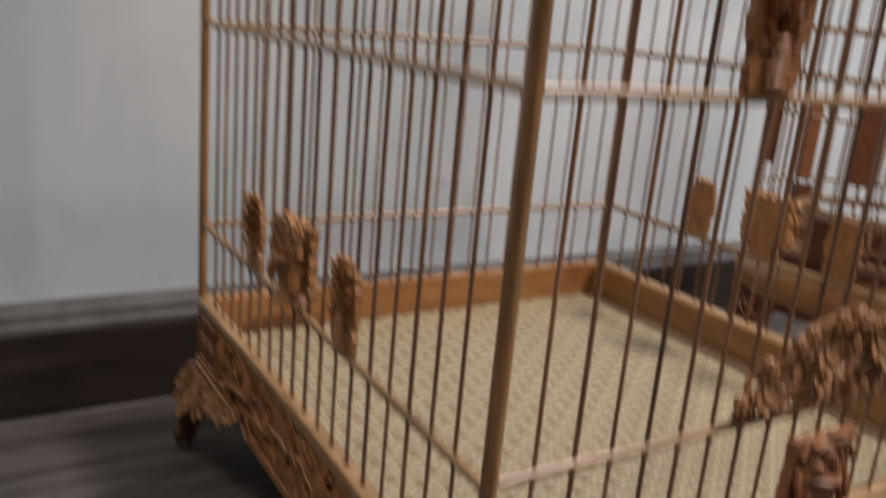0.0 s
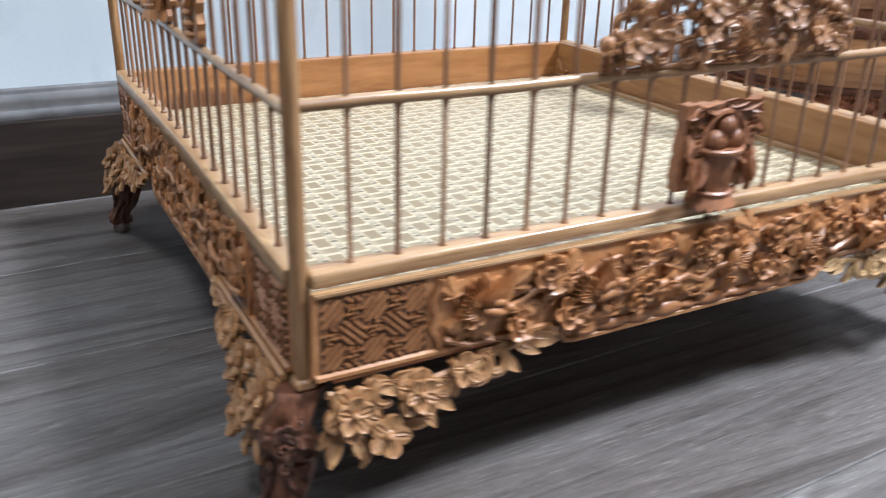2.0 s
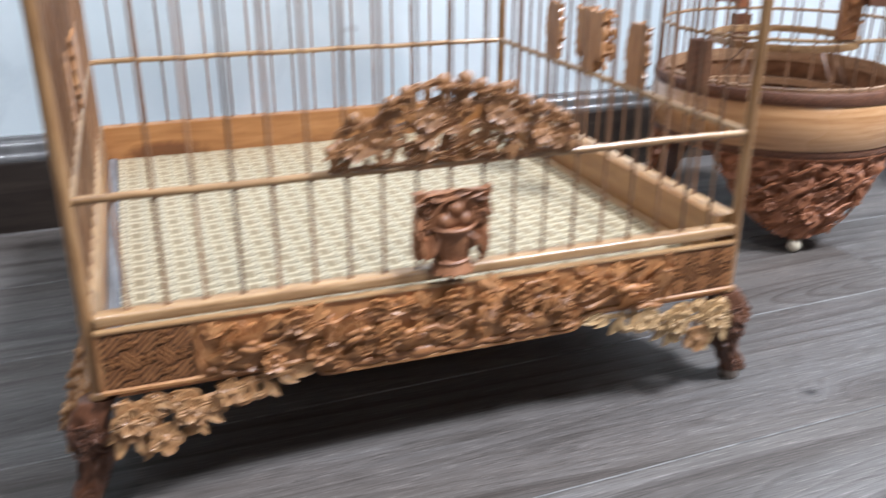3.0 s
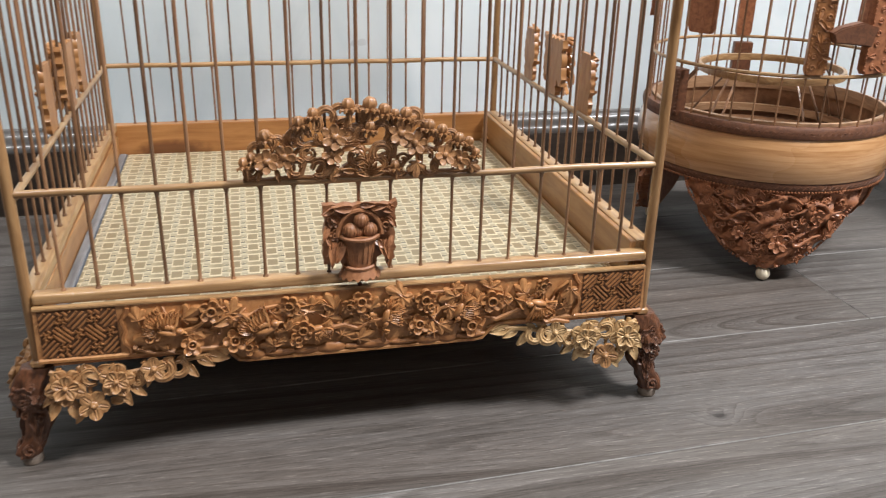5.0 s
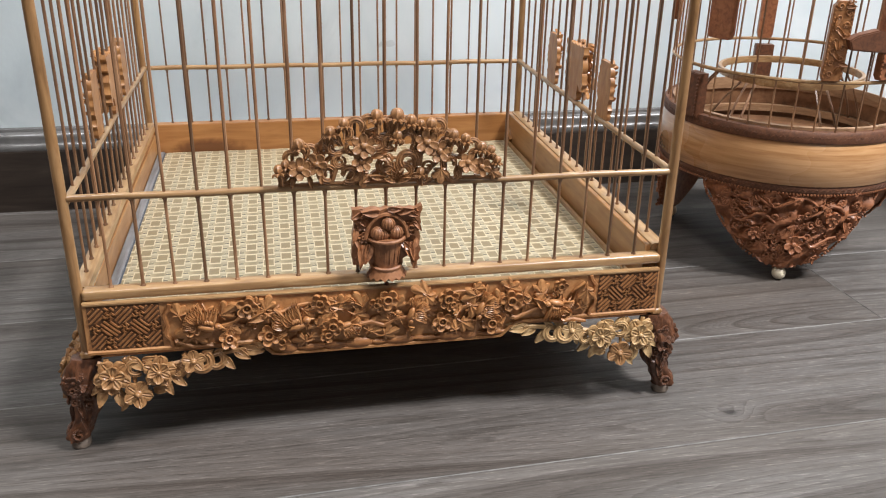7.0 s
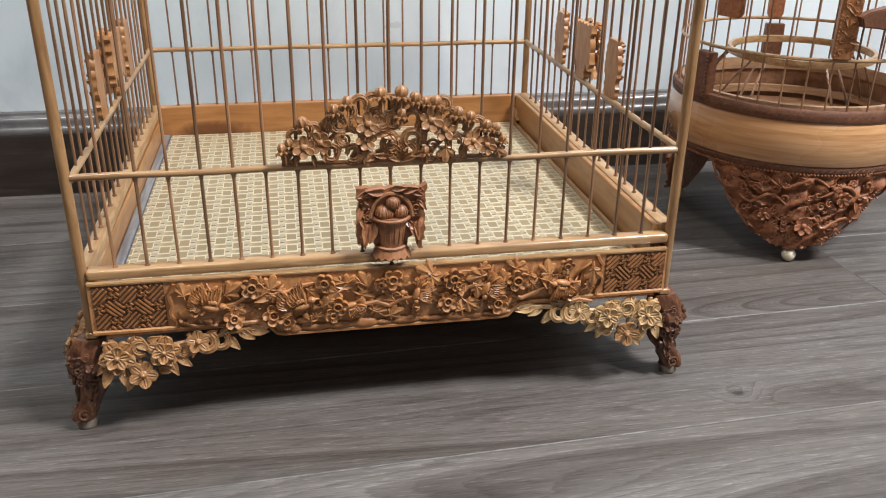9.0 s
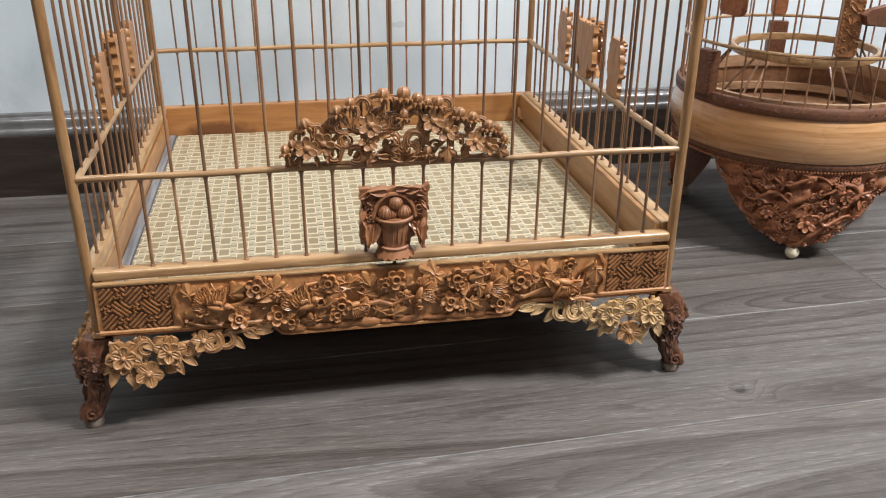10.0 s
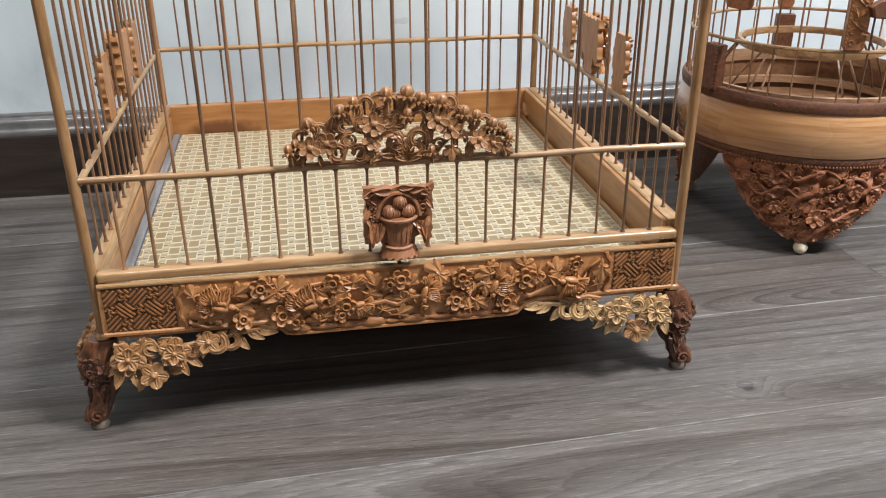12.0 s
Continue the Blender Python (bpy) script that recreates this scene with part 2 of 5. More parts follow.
    t.links.new(node(t, "ShaderNodeBump", {"Height": fine, "Strength": 0.22, "Distance": 0.0006}).outputs[0], b.inputs["Normal"])
    return m


FLOOR = floor_material()


def skirting_material():
    m, t, b = material("dark_brown_skirting")
    s = noise_of(t, coords(t, (0.08, 1, 1)), 120, 5, 0.6, 0.5)
    t.links.new(ramp(t, s, ((0.3, (0.018, 0.012, 0.009)), (0.55, (0.034, 0.024, 0.018)), (0.8, (0.06, 0.044, 0.034)))), b.inputs["Base Color"])
    b.inputs["Roughness"].default_value, b.inputs["Coat Weight"].default_value = 0.42, 0.14
    return m


SKIRT = skirting_material()
# paler than the planks: light caught on the bevels, put into the colour
PLANK_EDGE = plain("plank_edge_highlight", (0.14, 0.132, 0.124), 0.55, 0.5, 60)
SKIRT_TOP = plain("grey_glossy_skirting_cap", (0.14, 0.136, 0.132), 0.19, 0.25, 40)


def weave_material():
    """Printed basket-weave sheet: staggered columns of olive-tan blocks with cream borders, shaded strips and small dark ticks between."""
    m, t, b = material("printed_weave_sheet")
    src = node(t, "ShaderNodeTexCoord").outputs["Object"]
    sep = node(t, "ShaderNodeSeparateXYZ", {0: src})
    px, py = 0.0122, 0.0193
    fx = maths(t, "ADD", maths(t, "DIVIDE", sep.outputs[0], px), 20.5 - 0.0940 / px)
    fy = maths(t, "ADD", maths(t, "DIVIDE", sep.outputs[1], py), 20.5 - 0.0852 / py)
    col = maths(t, "FLOOR", fx)
    fy = maths(t, "ADD", fy, maths(t, "MULTIPLY", maths(t, "MODULO", maths(t, "ABSOLUTE", col), 2.0), 0.5))
    u = maths(t, "FRACT", fx)
    du = maths(t, "ABSOLUTE", maths(t, "SUBTRACT", u, 0.5))
    dv = maths(t, "ABSOLUTE", maths(t, "SUBTRACT", maths(t, "FRACT", fy), 0.5))
    half = maths(t, "FRACT", maths(t, "MULTIPLY", fy, 2.0))
    dw = maths(t, "ABSOLUTE", maths(t, "SUBTRACT", half, 0.5))

    def both(a, b_):
        return maths(t, "MULTIPLY", a, b_)

    def below(a, b_):
        return maths(t, "LESS_THAN", a, b_)

    def above(a, b_):
        return maths(t, "GREATER_THAN", a, b_)

    n = noise_of(t, src, 500, 3)
    cream = mix(t, n, (0.55, 0.46, 0.295), (0.65, 0.555, 0.372))
    block = mix(t, n, (0.215, 0.158, 0.082), (0.28, 0.212, 0.118))
    shade = ramp(t, u, ((0.05, (0.42, 0.345, 0.215)), (0.45, (0.27, 0.212, 0.122)), (0.75, (0.25, 0.2, 0.118)), (0.97, (0.37, 0.305, 0.19))))
    gap = ramp(t, half, ((0.1, (0.25, 0.215, 0.15)), (0.5, (0.40, 0.34, 0.225)), (0.85, (0.55, 0.475, 0.335))))
    mark = mix(t, n, (0.11, 0.092, 0.06), (0.165, 0.14, 0.095))
    c = mix(t, above(dw, 0.30), gap, cream)
    c = mix(t, above(dw, 0.375), c, mark)
    inner = mix(t, above(dv, 0.365), cream, shade)
    inner = mix(t, both(below(du, 0.270), below(dv, 0.250)), inner, block)
    c = mix(t, below(du, 0.330), c, inner)
    c = mix(t, both(below(du, 0.42), above(dv, 0.40)), c, shade)
    wear = noise_of(t, src, 14, 3)
    c = mix(t, maths(t, "MULTIPLY", wear, 0.2), c, (0.36, 0.3, 0.19))
    t.links.new(c, b.inputs["Base Color"])
    b.inputs["Roughness"].default_value = 0.42
    return m


WEAVE = weave_material()

# mesh helpers
WORLD_OF = {}


def link_mesh(name, bm, mat):
    me = bpy.data.meshes.new(name)
    bm.to_mesh(me)
    bm.free()
    me.materials.append(mat)
    return me


def part(name, bm, mat, parent, label="", smooth=True):
    me = link_mesh(name, bm, mat)
    if smooth:
        me.shade_smooth()
        me.set_sharp_from_angle(angle=radians(42))
    return put(name, me, parent, Matrix.Identity(4), label)


def put(name, me, parent, m, label=""):
    ob = new(name, me)
    if parent is not None:
        ob.parent = parent
        ob.matrix_parent_inverse = WORLD_OF[parent.name].inverted()
    ob.matrix_basis = m
    WORLD_OF[ob.name] = m.copy()
    return tagged(ob, label) if label else ob


def thing(name, x, y, z, label, category, group=""):
    ob = new(name)
    ob.empty_display_size = 0.02
    ob.matrix_basis = pose(x, y, z)
    WORLD_OF[ob.name] = pose(x, y, z)
    return tagged(ob, label, category, group)


def shared(name, bm, mat, smooth=True):
    me = link_mesh(name, bm, mat)
    if smooth:
        me.shade_smooth()
        me.set_sharp_from_angle(angle=radians(50))
    return me


def box(bm, x0, y0, z0, x1, y1, z1, bevel=0.0, seg=1):
    sub = bmesh.new()
    bmesh.ops.create_cube(sub, size=1.0)
    bmesh.ops.transform(sub, matrix=Matrix.LocRotScale(((x0 + x1) / 2, (y0 + y1) / 2, (z0 + z1) / 2), None, (x1 - x0, y1 - y0, z1 - z0)), verts=sub.verts)
    if bevel:
        bmesh.ops.bevel(sub, geom=sub.edges[:], offset=bevel, segments=seg, affect="EDGES", profile=0.6)
    join(bm, sub)
    return bm


def join(bm, sub, m=None):
    """Adds the mesh sub to bm, moved by m, and frees it."""
    made = {}
    for v in sub.verts:
        made[v] = bm.verts.new(m @ v.co if m else v.co)
    for f in sub.faces:
        try:
            bm.faces.new([made[v] for v in f.verts])
        except ValueError:
            pass
    sub.free()


def tube(bm, pts, radii, n=8, flat=1.0):
    """A closed tube along pts with its radii; flat squeezes it along its second axis."""
    pts = [Vector(p) for p in pts]
    if not hasattr(radii, "__len__"):
        radii = [radii] * len(pts)
    rings, ref = [], None
    for i, p in enumerate(pts):
        d = (pts[min(i + 1, len(pts) - 1)] - pts[max(i - 1, 0)]).normalized()
        if ref is None:
            ref = Vector((0, 0, 1)) if abs(d.z) < 0.8 else Vector((1, 0, 0))
        a = (ref - d * ref.dot(d)).normalized()
        ref = a
        b = d.cross(a)
        rings.append([bm.verts.new(p + radii[i] * (math.cos(2 * math.pi * k / n) * a * flat + math.sin(2 * math.pi * k / n) * b)) for k in range(n)])
    for r0, r1 in zip(rings, rings[1:]):
        for k in range(n):
            bm.faces.new((r0[k], r0[(k + 1) % n], r1[(k + 1) % n], r1[k]))
    bm.faces.new(rings[0][::-1])
    bm.faces.new(rings[-1])
    return bm


def ball(bm, c, rx, ry=None, rz=None, seg=10, rings=7):
    ry, rz = ry or rx, rz or rx
    sub = bmesh.new()
    bmesh.ops.create_uvsphere(sub, u_segments=seg, v_segments=rings, radius=1.0)
    join(bm, sub, Matrix.LocRotScale(c, None, (rx, ry, rz)))
    return bm


def lathe(bm, cx, cy, profile, n=72):
    """A closed ring profile of (radius, z) turned round the upright axis."""
    rings = []
    for k in range(n):
        a = 2 * math.pi * k / n
        rings.append([bm.verts.new((cx + r * math.cos(a), cy + r * math.sin(a), z)) for r, z in profile])
    for k in range(n):
        r0, r1 = rings[k], rings[(k + 1) % n]
        for j in range(len(profile)):
            bm.faces.new((r0[j], r1[j], r1[(j + 1) % len(profile)], r0[(j + 1) % len(profile)]))
    return bm


def prism(bm, outline, w0, w1, m=None, bevel=0.0):
    """An outline in (u, v) drawn out from w0 to w1."""
    sub = bmesh.new()
    low = [sub.verts.new((u, v, w0)) for u, v in outline]
    high = [sub.verts.new((u, v, w1)) for u, v in outline]
    sub.faces.new(low[::-1])
    top = sub.faces.new(high)
    n = len(outline)
    for i in range(n):
        sub.faces.new((low[i], low[(i + 1) % n], high[(i + 1) % n], high[i]))
    if bevel:
        bmesh.ops.bevel(sub, geom=list(top.edges), offset=bevel, segments=2, affect="EDGES")
    join(bm, sub, m)
    return bm


def face_frame(ox, oy, oz, side):
    """A frame on an upright face: u to the right seen from outside, v up, w out."""
    u = {"front": (1, 0, 0), "left": (0, -1, 0), "right": (0, 1, 0), "back": (-1, 0, 0)}[side]
    w = {"front": (0, -1, 0), "left": (-1, 0, 0), "right": (1, 0, 0), "back": (0, 1, 0)}[side]
    return Matrix(((u[0], 0, w[0], ox), (u[1], 0, w[1], oy), (u[2], 1, w[2], oz), (0, 0, 0, 1)))


def at_uv(frame_, u, v, w, size, turn=0.0, tip=0.0, lean=0.0):
    """A place in a face frame: size, turned in the face, tipped and leaning out of it by degrees."""
    return frame_ @ pose(u, v, w) @ pose(0, 0, 0, tip, lean, turn) @ Matrix.Diagonal((size, size, size, 1))


# carved motifs, one unit in radius or length, facing +z
def petal(bm, turn, r0, r1, width, rise, cup, thick, pointed, base=0.0):
    rows_, cols = 5, 4
    top, low = [], []
    for i in range(rows_ + 1):
        f = i / rows_
        r = r0 + (r1 - r0) * f
        prof = math.sin(math.pi * (0.18 + 0.74 * f)) if not pointed else math.sin(math.pi * (0.2 + 0.77 * f ** 0.85))
        hw = width * max(prof, 0.04)
        ra, rb = [], []
        for j in range(cols + 1):
            s = 2 * j / cols - 1
            rr = r - (0.10 if not pointed else 0.02) * s * s * f * (r1 - r0)
            x, y = rr, hw * s
            z = base + rise * math.sin(f * 2.0) + cup * s * s + 0.04 * math.sin(f * 3.1)
            c, sn = math.cos(turn), math.sin(turn)
            ra.append(bm.verts.new((x * c - y * sn, x * sn + y * c, z)))
            rb.append(bm.verts.new((x * c - y * sn, x * sn + y * c, z - thick)))
        top.append(ra)
        low.append(rb)
    for i in range(rows_):
        for j in range(cols):
            bm.faces.new((top[i][j], top[i + 1][j], top[i + 1][j + 1], top[i][j + 1]))
            bm.faces.new((low[i][j + 1], low[i + 1][j + 1], low[i + 1][j], low[i][j]))
        bm.faces.new((top[i][0], low[i][0], low[i + 1][0], top[i + 1][0]))
        bm.faces.new((top[i + 1][cols], low[i + 1][cols], low[i][cols], top[i][cols]))
    for j in range(cols):
        bm.faces.new((top[rows_][j], low[rows_][j], low[rows_][j + 1], top[rows_][j + 1]))


def petal_disc(bm, turn, dist, rx, ry, z0, cup, lift, thick):
    """A round cupped petal with a groove along its middle."""
    rings, seg = (0.0, 0.5, 0.85, 1.0), 10
    c, sn = math.cos(turn), math.sin(turn)

    def at(x, y, z):
        return bm.verts.new((x * c - y * sn, x * sn + y * c, z))

    top = []
    for q in rings[1:]:
        row = []
        for k in range(seg):
            a = 2 * math.pi * k / seg
            x, y = rx * q * math.cos(a), ry * q * math.sin(a)
            notch = 0.93 if k == 0 and q == 1.0 else 1.0
            groove = -0.10 * max(0, 1 - abs(y) / (0.34 * ry)) if x > -0.2 * rx else 0
            row.append(at(dist + x * notch, y, z0 + cup * q * q + lift * x / rx + groove - (0.05 if q == 1.0 else 0)))
        top.append(row)
    mid = at(dist, 0, z0 - 0.03)
    low = [at(dist + rx * 0.93 * math.cos(2 * math.pi * k / seg), ry * 0.93 * math.sin(2 * math.pi * k / seg), z0 + cup + lift * math.cos(2 * math.pi * k / seg) - thick) for k in range(seg)]
    for k in range(seg):
        n = (k + 1) % seg
        bm.faces.new((mid, top[0][k], top[0][n]))
        for r0, r1 in zip(top, top[1:]):
            bm.faces.new((r0[k], r1[k], r1[n], r0[n]))
        bm.faces.new((top[-1][k], low[k], low[n], top[-1][n]))
    bm.faces.new(low[::-1])


def fluted_petal(bm, turn, r0, r1, width, z0, dish, thick, tip=0.0, flutes=4):
    """A broad rounded petal with engraved lines along it, dished upwards to its rim."""
    rows_, cols = 7, 10
    c, sn = math.cos(turn), math.sin(turn)
    mid, half = (r0 + r1) / 2, (r1 - r0) / 2
    top, low = [], []
    for i in range(rows_ + 1):
        f = i / rows_
        k = -math.cos(math.pi * (0.06 + 0.90 * f))
        hw = width * math.sqrt(max(0.03, 1 - k * k)) * (0.86 + 0.14 * k)
        ra, rb = [], []
        for j in range(cols + 1):
            s = 2 * j / cols - 1
            r = mid + half * k + tip * f * f * max(0.0, 1 - abs(s) * 2.2)
            line = 0.034 * math.cos(flutes * math.pi * s) * math.sin(math.pi * min(1.0, 0.1 + f * 0.85)) if abs(s) < 0.95 else -0.04
            z = z0 + dish * f * f + 0.25 * dish * s * s + line
            x, y = r, hw * s
            ra.append(bm.verts.new((x * c - y * sn, x * sn + y * c, z)))
            rb.append(bm.verts.new((x * c - y * sn, x * sn + y * c, z - thick)))
        top.append(ra)
        low.append(rb)
    for i in range(rows_):
        for j in range(cols):
            bm.faces.new((top[i][j], top[i + 1][j], top[i + 1][j + 1], top[i][j + 1]))
        bm.faces.new((top[i][0], low[i][0], low[i + 1][0], top[i + 1][0]))
        bm.faces.new((top[i + 1][cols], low[i + 1][cols], low[i][cols], top[i][cols]))
        bm.faces.new((low[i][0], low[i][cols], low[i + 1][cols], low[i + 1][0]))
    for j in range(cols):
        bm.faces.new((top[rows_][j], low[rows_][j], low[rows_][j + 1], top[rows_][j + 1]))


def flower_bm(kind):
    bm = bmesh.new()
    tau = 2 * math.pi
    if kind == "plum":
        for k in range(5):
            petal_disc(bm, tau * k / 5, 0.62, 0.40, 0.40, 0.1 + 0.03 * (k % 2), 0.22, 0.14, 0.5)
        for r, z, w in ((0.37, 0.40, 0.07), (0.36, 0.26, 0.09), (0.33, 0.1, 0.1)):
            tube(bm, [(r * math.cos(tau * k / 12), r * math.sin(tau * k / 12), z) for k in range(13)], w, 6)
        ball(bm, (0, 0, 0.22), 0.14, seg=8, rings=6)
        ball(bm, (0, 0, -0.12), 0.4, 0.4, 0.22, 8, 6)
    elif kind == "double":
        for k in range(5):
            fluted_petal(bm, tau * k / 5 + 0.63, 0.16, 1.0, 0.50, 0.02 + 0.03 * (k % 2), 0.10, 0.26, 0.06)
        for k in range(5):
            fluted_petal(bm, tau * k / 5, 0.08, 0.70, 0.36, 0.20 + 0.02 * (k % 2), 0.16, 0.16, 0.04, 3)
        ball(bm, (0, 0, 0.30), 0.155, seg=12, rings=8)
        ball(bm, (0, 0, 0.08), 0.34, 0.34, 0.16, 8, 6)
    elif kind == "rose":
        for k in range(6):
            fluted_petal(bm, tau * k / 6, 0.18, 1.0, 0.405, 0.02 + 0.07 * (k % 2), 0.25, 0.36, 0.0, 0)
        ball(bm, (0, 0, 0.10), 0.30, 0.30, 0.24, 12, 8)
        ball(bm, (0, 0, 0.0), 0.42, 0.42, 0.16, 8, 6)
    else:
        for k in range(5):
            fluted_petal(bm, tau * k / 5, 0.10, 1.0, 0.50, 0.04 + 0.03 * (k % 2), 0.16, 0.28, 0.05)
        ball(bm, (0, 0, 0.20), 0.20, 0.20, 0.22, 12, 8)
        ball(bm, (0, 0, 0.0), 0.34, 0.34, 0.18, 8, 6)
    return bm


def leaf_bm(kind):
    bm = bmesh.new()
    if kind == "blade":
        petal(bm, 0, 0.0, 1.0, 0.205, 0.14, 0.11, 0.2, True)
        tube(bm, [(0.02, 0, 0.02), (0.4, 0, 0.135), (0.85, 0, 0.15)], [0.045, 0.035, 0.012], 5)
    elif kind == "lance":
        petal(bm, 0, 0.0, 1.0, 0.25, 0.10, 0.05, 0.2, True)
        tube(bm, [(0.02, 0, 0.0), (0.4, 0, 0.10), (0.9, 0, 0.10)], [0.05, 0.04, 0.012], 5)
        for k in range(4):
            for s_ in (-1, 1):
                tube(bm, [(0.16 + 0.16 * k, 0, 0.09), (0.28 + 0.16 * k, s_ * 0.14 * (1 - 0.12 * k), 0.115)], [0.026, 0.010], 4)
    elif kind == "maple":
        # five pointed lobes with notches between, each lobe creased along its rib
        lobes = ((-1.75, 0.46), (-0.85, 0.78), (0.0, 1.0), (0.85, 0.78), (1.75, 0.46))
        rim = []
        for n, (a, l) in enumerate(lobes):
            for da, k, z in ((-0.40, 0.70, 0.0), (-0.27, 0.84, 0.02), (-0.13, 0.94, 0.03), (0.0, 1.0, 0.0), (0.13, 0.94, 0.03), (0.27, 0.84, 0.02), (0.40, 0.70, 0.0)):
                rim.append((a + da, l * k, z, da == 0.0))
        top = [bm.verts.new((0.25 + l * 0.85 * math.cos(a), l * 0.85 * math.sin(a), 0.10 + z - 0.07 * l * l)) for a, l, z, _ in rim]
        low = [bm.verts.new((v.co.x, v.co.y, v.co.z - 0.3)) for v in top]
        ribs = [bm.verts.new((0.25 + l * (0.5 if r else 0.42) * math.cos(a), l * (0.5 if r else 0.42) * math.sin(a), 0.17 if r else 0.11)) for a, l, z, r in rim]
        hub = bm.verts.new((0.16, 0, 0.16))
        n = len(top)
        for i in range(n):
            j = (i + 1) % n
            bm.faces.new((ribs[i], top[i], top[j], ribs[j]))
            bm.faces.new((hub, ribs[i], ribs[j]))
            bm.faces.new((top[i], low[i], low[j], top[j]))
        tube(bm, [(-0.25, 0, -0.02), (0.0, 0, 0.12), (0.2, 0, 0.16)], [0.05, 0.06, 0.04], 5)
    else:
        for k in range(5):
            sub = bmesh.new()
            petal(sub, 0, 0.0, 0.62 - 0.07 * k, 0.11, 0.1, 0.05, 0.14, True)
            join(bm, sub, pose(0.1 + 0.1 * k, 0.12 * k - 0.18, 0.02 * k) @ pose(0, 0, 0, 0, 0, 55 - 22 * k))
    return bm


def scroll_bm(turns=1.35):
    bm = bmesh.new()
    pts, rad = [], []
    n = 22
    for k in range(n + 1):
        f = k / n
        a = 2 * math.pi * turns * f
        r = 0.5 * (1 - f) ** 0.8 + 0.1
        pts.append((r * math.cos(a), r * math.sin(a), 0.1 + 0.14 * f))
        rad.append(0.06 + 0.09 * math.sin(math.pi * min(1, 0.25 + f * 0.75)) + 0.05 * f)
    return tube(bm, pts, rad, 7)


def acanthus_bm():
    """A leaf that curls back on itself: a broad fluted band bent round an eye, thin at its tip."""
    bm = bmesh.new()
    for off, wide, lift in ((0.0, 0.21, 0.08), (0.16, 0.085, 0.17), (0.0, 0.07, 0.24), (-0.16, 0.085, 0.17)):
        pts, rad = [], []
        for k in range(15):
            f = k / 14
            a = math.pi * (1.15 - 1.45 * f)
            r = 0.52 + off - 0.06 * f
            pts.append((0.5 + r * math.cos(a), r * math.sin(a) - 0.1, lift + 0.06 * math.sin(3 * f)))
            rad.append(wide * (0.35 + 0.65 * math.sin(math.pi * (0.12 + 0.80 * f))))
        tube(bm, pts, rad, 7)
    return bm


def bud_bm():
    """A round bud with engraved lines on a short stalk that reaches up along +y, its calyx curled back."""
    bm = bmesh.new()
    tube(bm, [(0, -1.0, 0), (0.06, -0.5, 0.05), (0, 0, 0.1)], [0.14, 0.12, 0.2], 6)
    seg, rings, rows_ = 28, 9, []
    for i in range(1, rings):
        b = math.pi * i / rings
        rows_.append([bm.verts.new(((0.43 + 0.055 * math.cos(7 * a)) * math.sin(b) * math.cos(a), 0.40 - 0.47 * math.cos(b), 0.14 + (0.43 + 0.055 * math.cos(7 * a)) * math.sin(b) * math.sin(a))) for a in [2 * math.pi * k / seg for k in range(seg)]])
    for r0, r1 in zip(rows_, rows_[1:]):
        for k in range(seg):
            bm.faces.new((r0[k], r1[k], r1[(k + 1) % seg], r0[(k + 1) % seg]))
    bm.faces.new(rows_[0])
    bm.faces.new(rows_[-1][::-1])
    for k in range(4):
        a = math.pi * (0.1 + 0.8 * k / 3)
        tube(bm, [(0.1 * math.cos(a), -0.1, 0.1), (0.42 * math.cos(a), 0.02, 0.14 + 0.34 * math.sin(a)), (0.62 * math.cos(a), -0.02, 0.14 + 0.5 * math.sin(a)), (0.66 * math.cos(a), -0.2, 0.14 + 0.54 * math.sin(a))], [0.15, 0.15, 0.12, 0.05], 6)
    return bm


def bird_bm():
    """A small bird in flight towards +x: body, head, beak, two raised feathered wings, fanned tail."""
    bm = bmesh.new()
    ball(bm, (0.05, -0.02, 0.14), 0.40, 0.17, 0.2, 14, 9)
    ball(bm, (0.44, 0.10, 0.20), 0.16, 0.14, 0.15, 10, 7)
    tube(bm, [(0.55, 0.10, 0.20), (0.68, 0.06, 0.18), (0.74, 0.02, 0.17)], [0.06, 0.035, 0.012], 6)
    ball(bm, (0.48, 0.14, 0.33), 0.03, seg=6, rings=5)
    for bx, by, bz, lean in ((0.16, 0.06, 0.20, 84), (-0.06, 0.06, 0.16, 122)):
        for k in range(6):
            sub = bmesh.new()
            petal(sub, 0, 0.0, 0.95 - 0.10 * k, 0.075, 0.06, 0.05, 0.16, True)
            join(bm, sub, pose(bx - 0.075 * k, by + 0.01 * k, bz + 0.012 * k) @ pose(0, 0, 0, 0, 0, lean + 7 * k - 6))
        for k in range(5):
            ball(bm, (bx - 0.06 * k + 0.02, by + 0.16 + 0.02 * (k % 2), bz + 0.10), 0.06, 0.10, 0.06, 8, 6)
        tube(bm, [(bx + 0.05, by, bz + 0.05), (bx + 0.09 + 0.4 * math.cos(radians(lean)), by + 0.4, bz + 0.12), (bx + 0.02 + 0.9 * math.cos(radians(lean)), by + 0.86, bz + 0.08)], [0.07, 0.06, 0.02], 6)
    for k in range(5):
        sub = bmesh.new()
        petal(sub, 0, 0.0, 0.62, 0.07, 0.05, 0.03, 0.14, True)
        join(bm, sub, pose(-0.26, -0.02, 0.10) @ pose(0, 0, 0, 0, 0, 160 + 11 * k))
    return bm


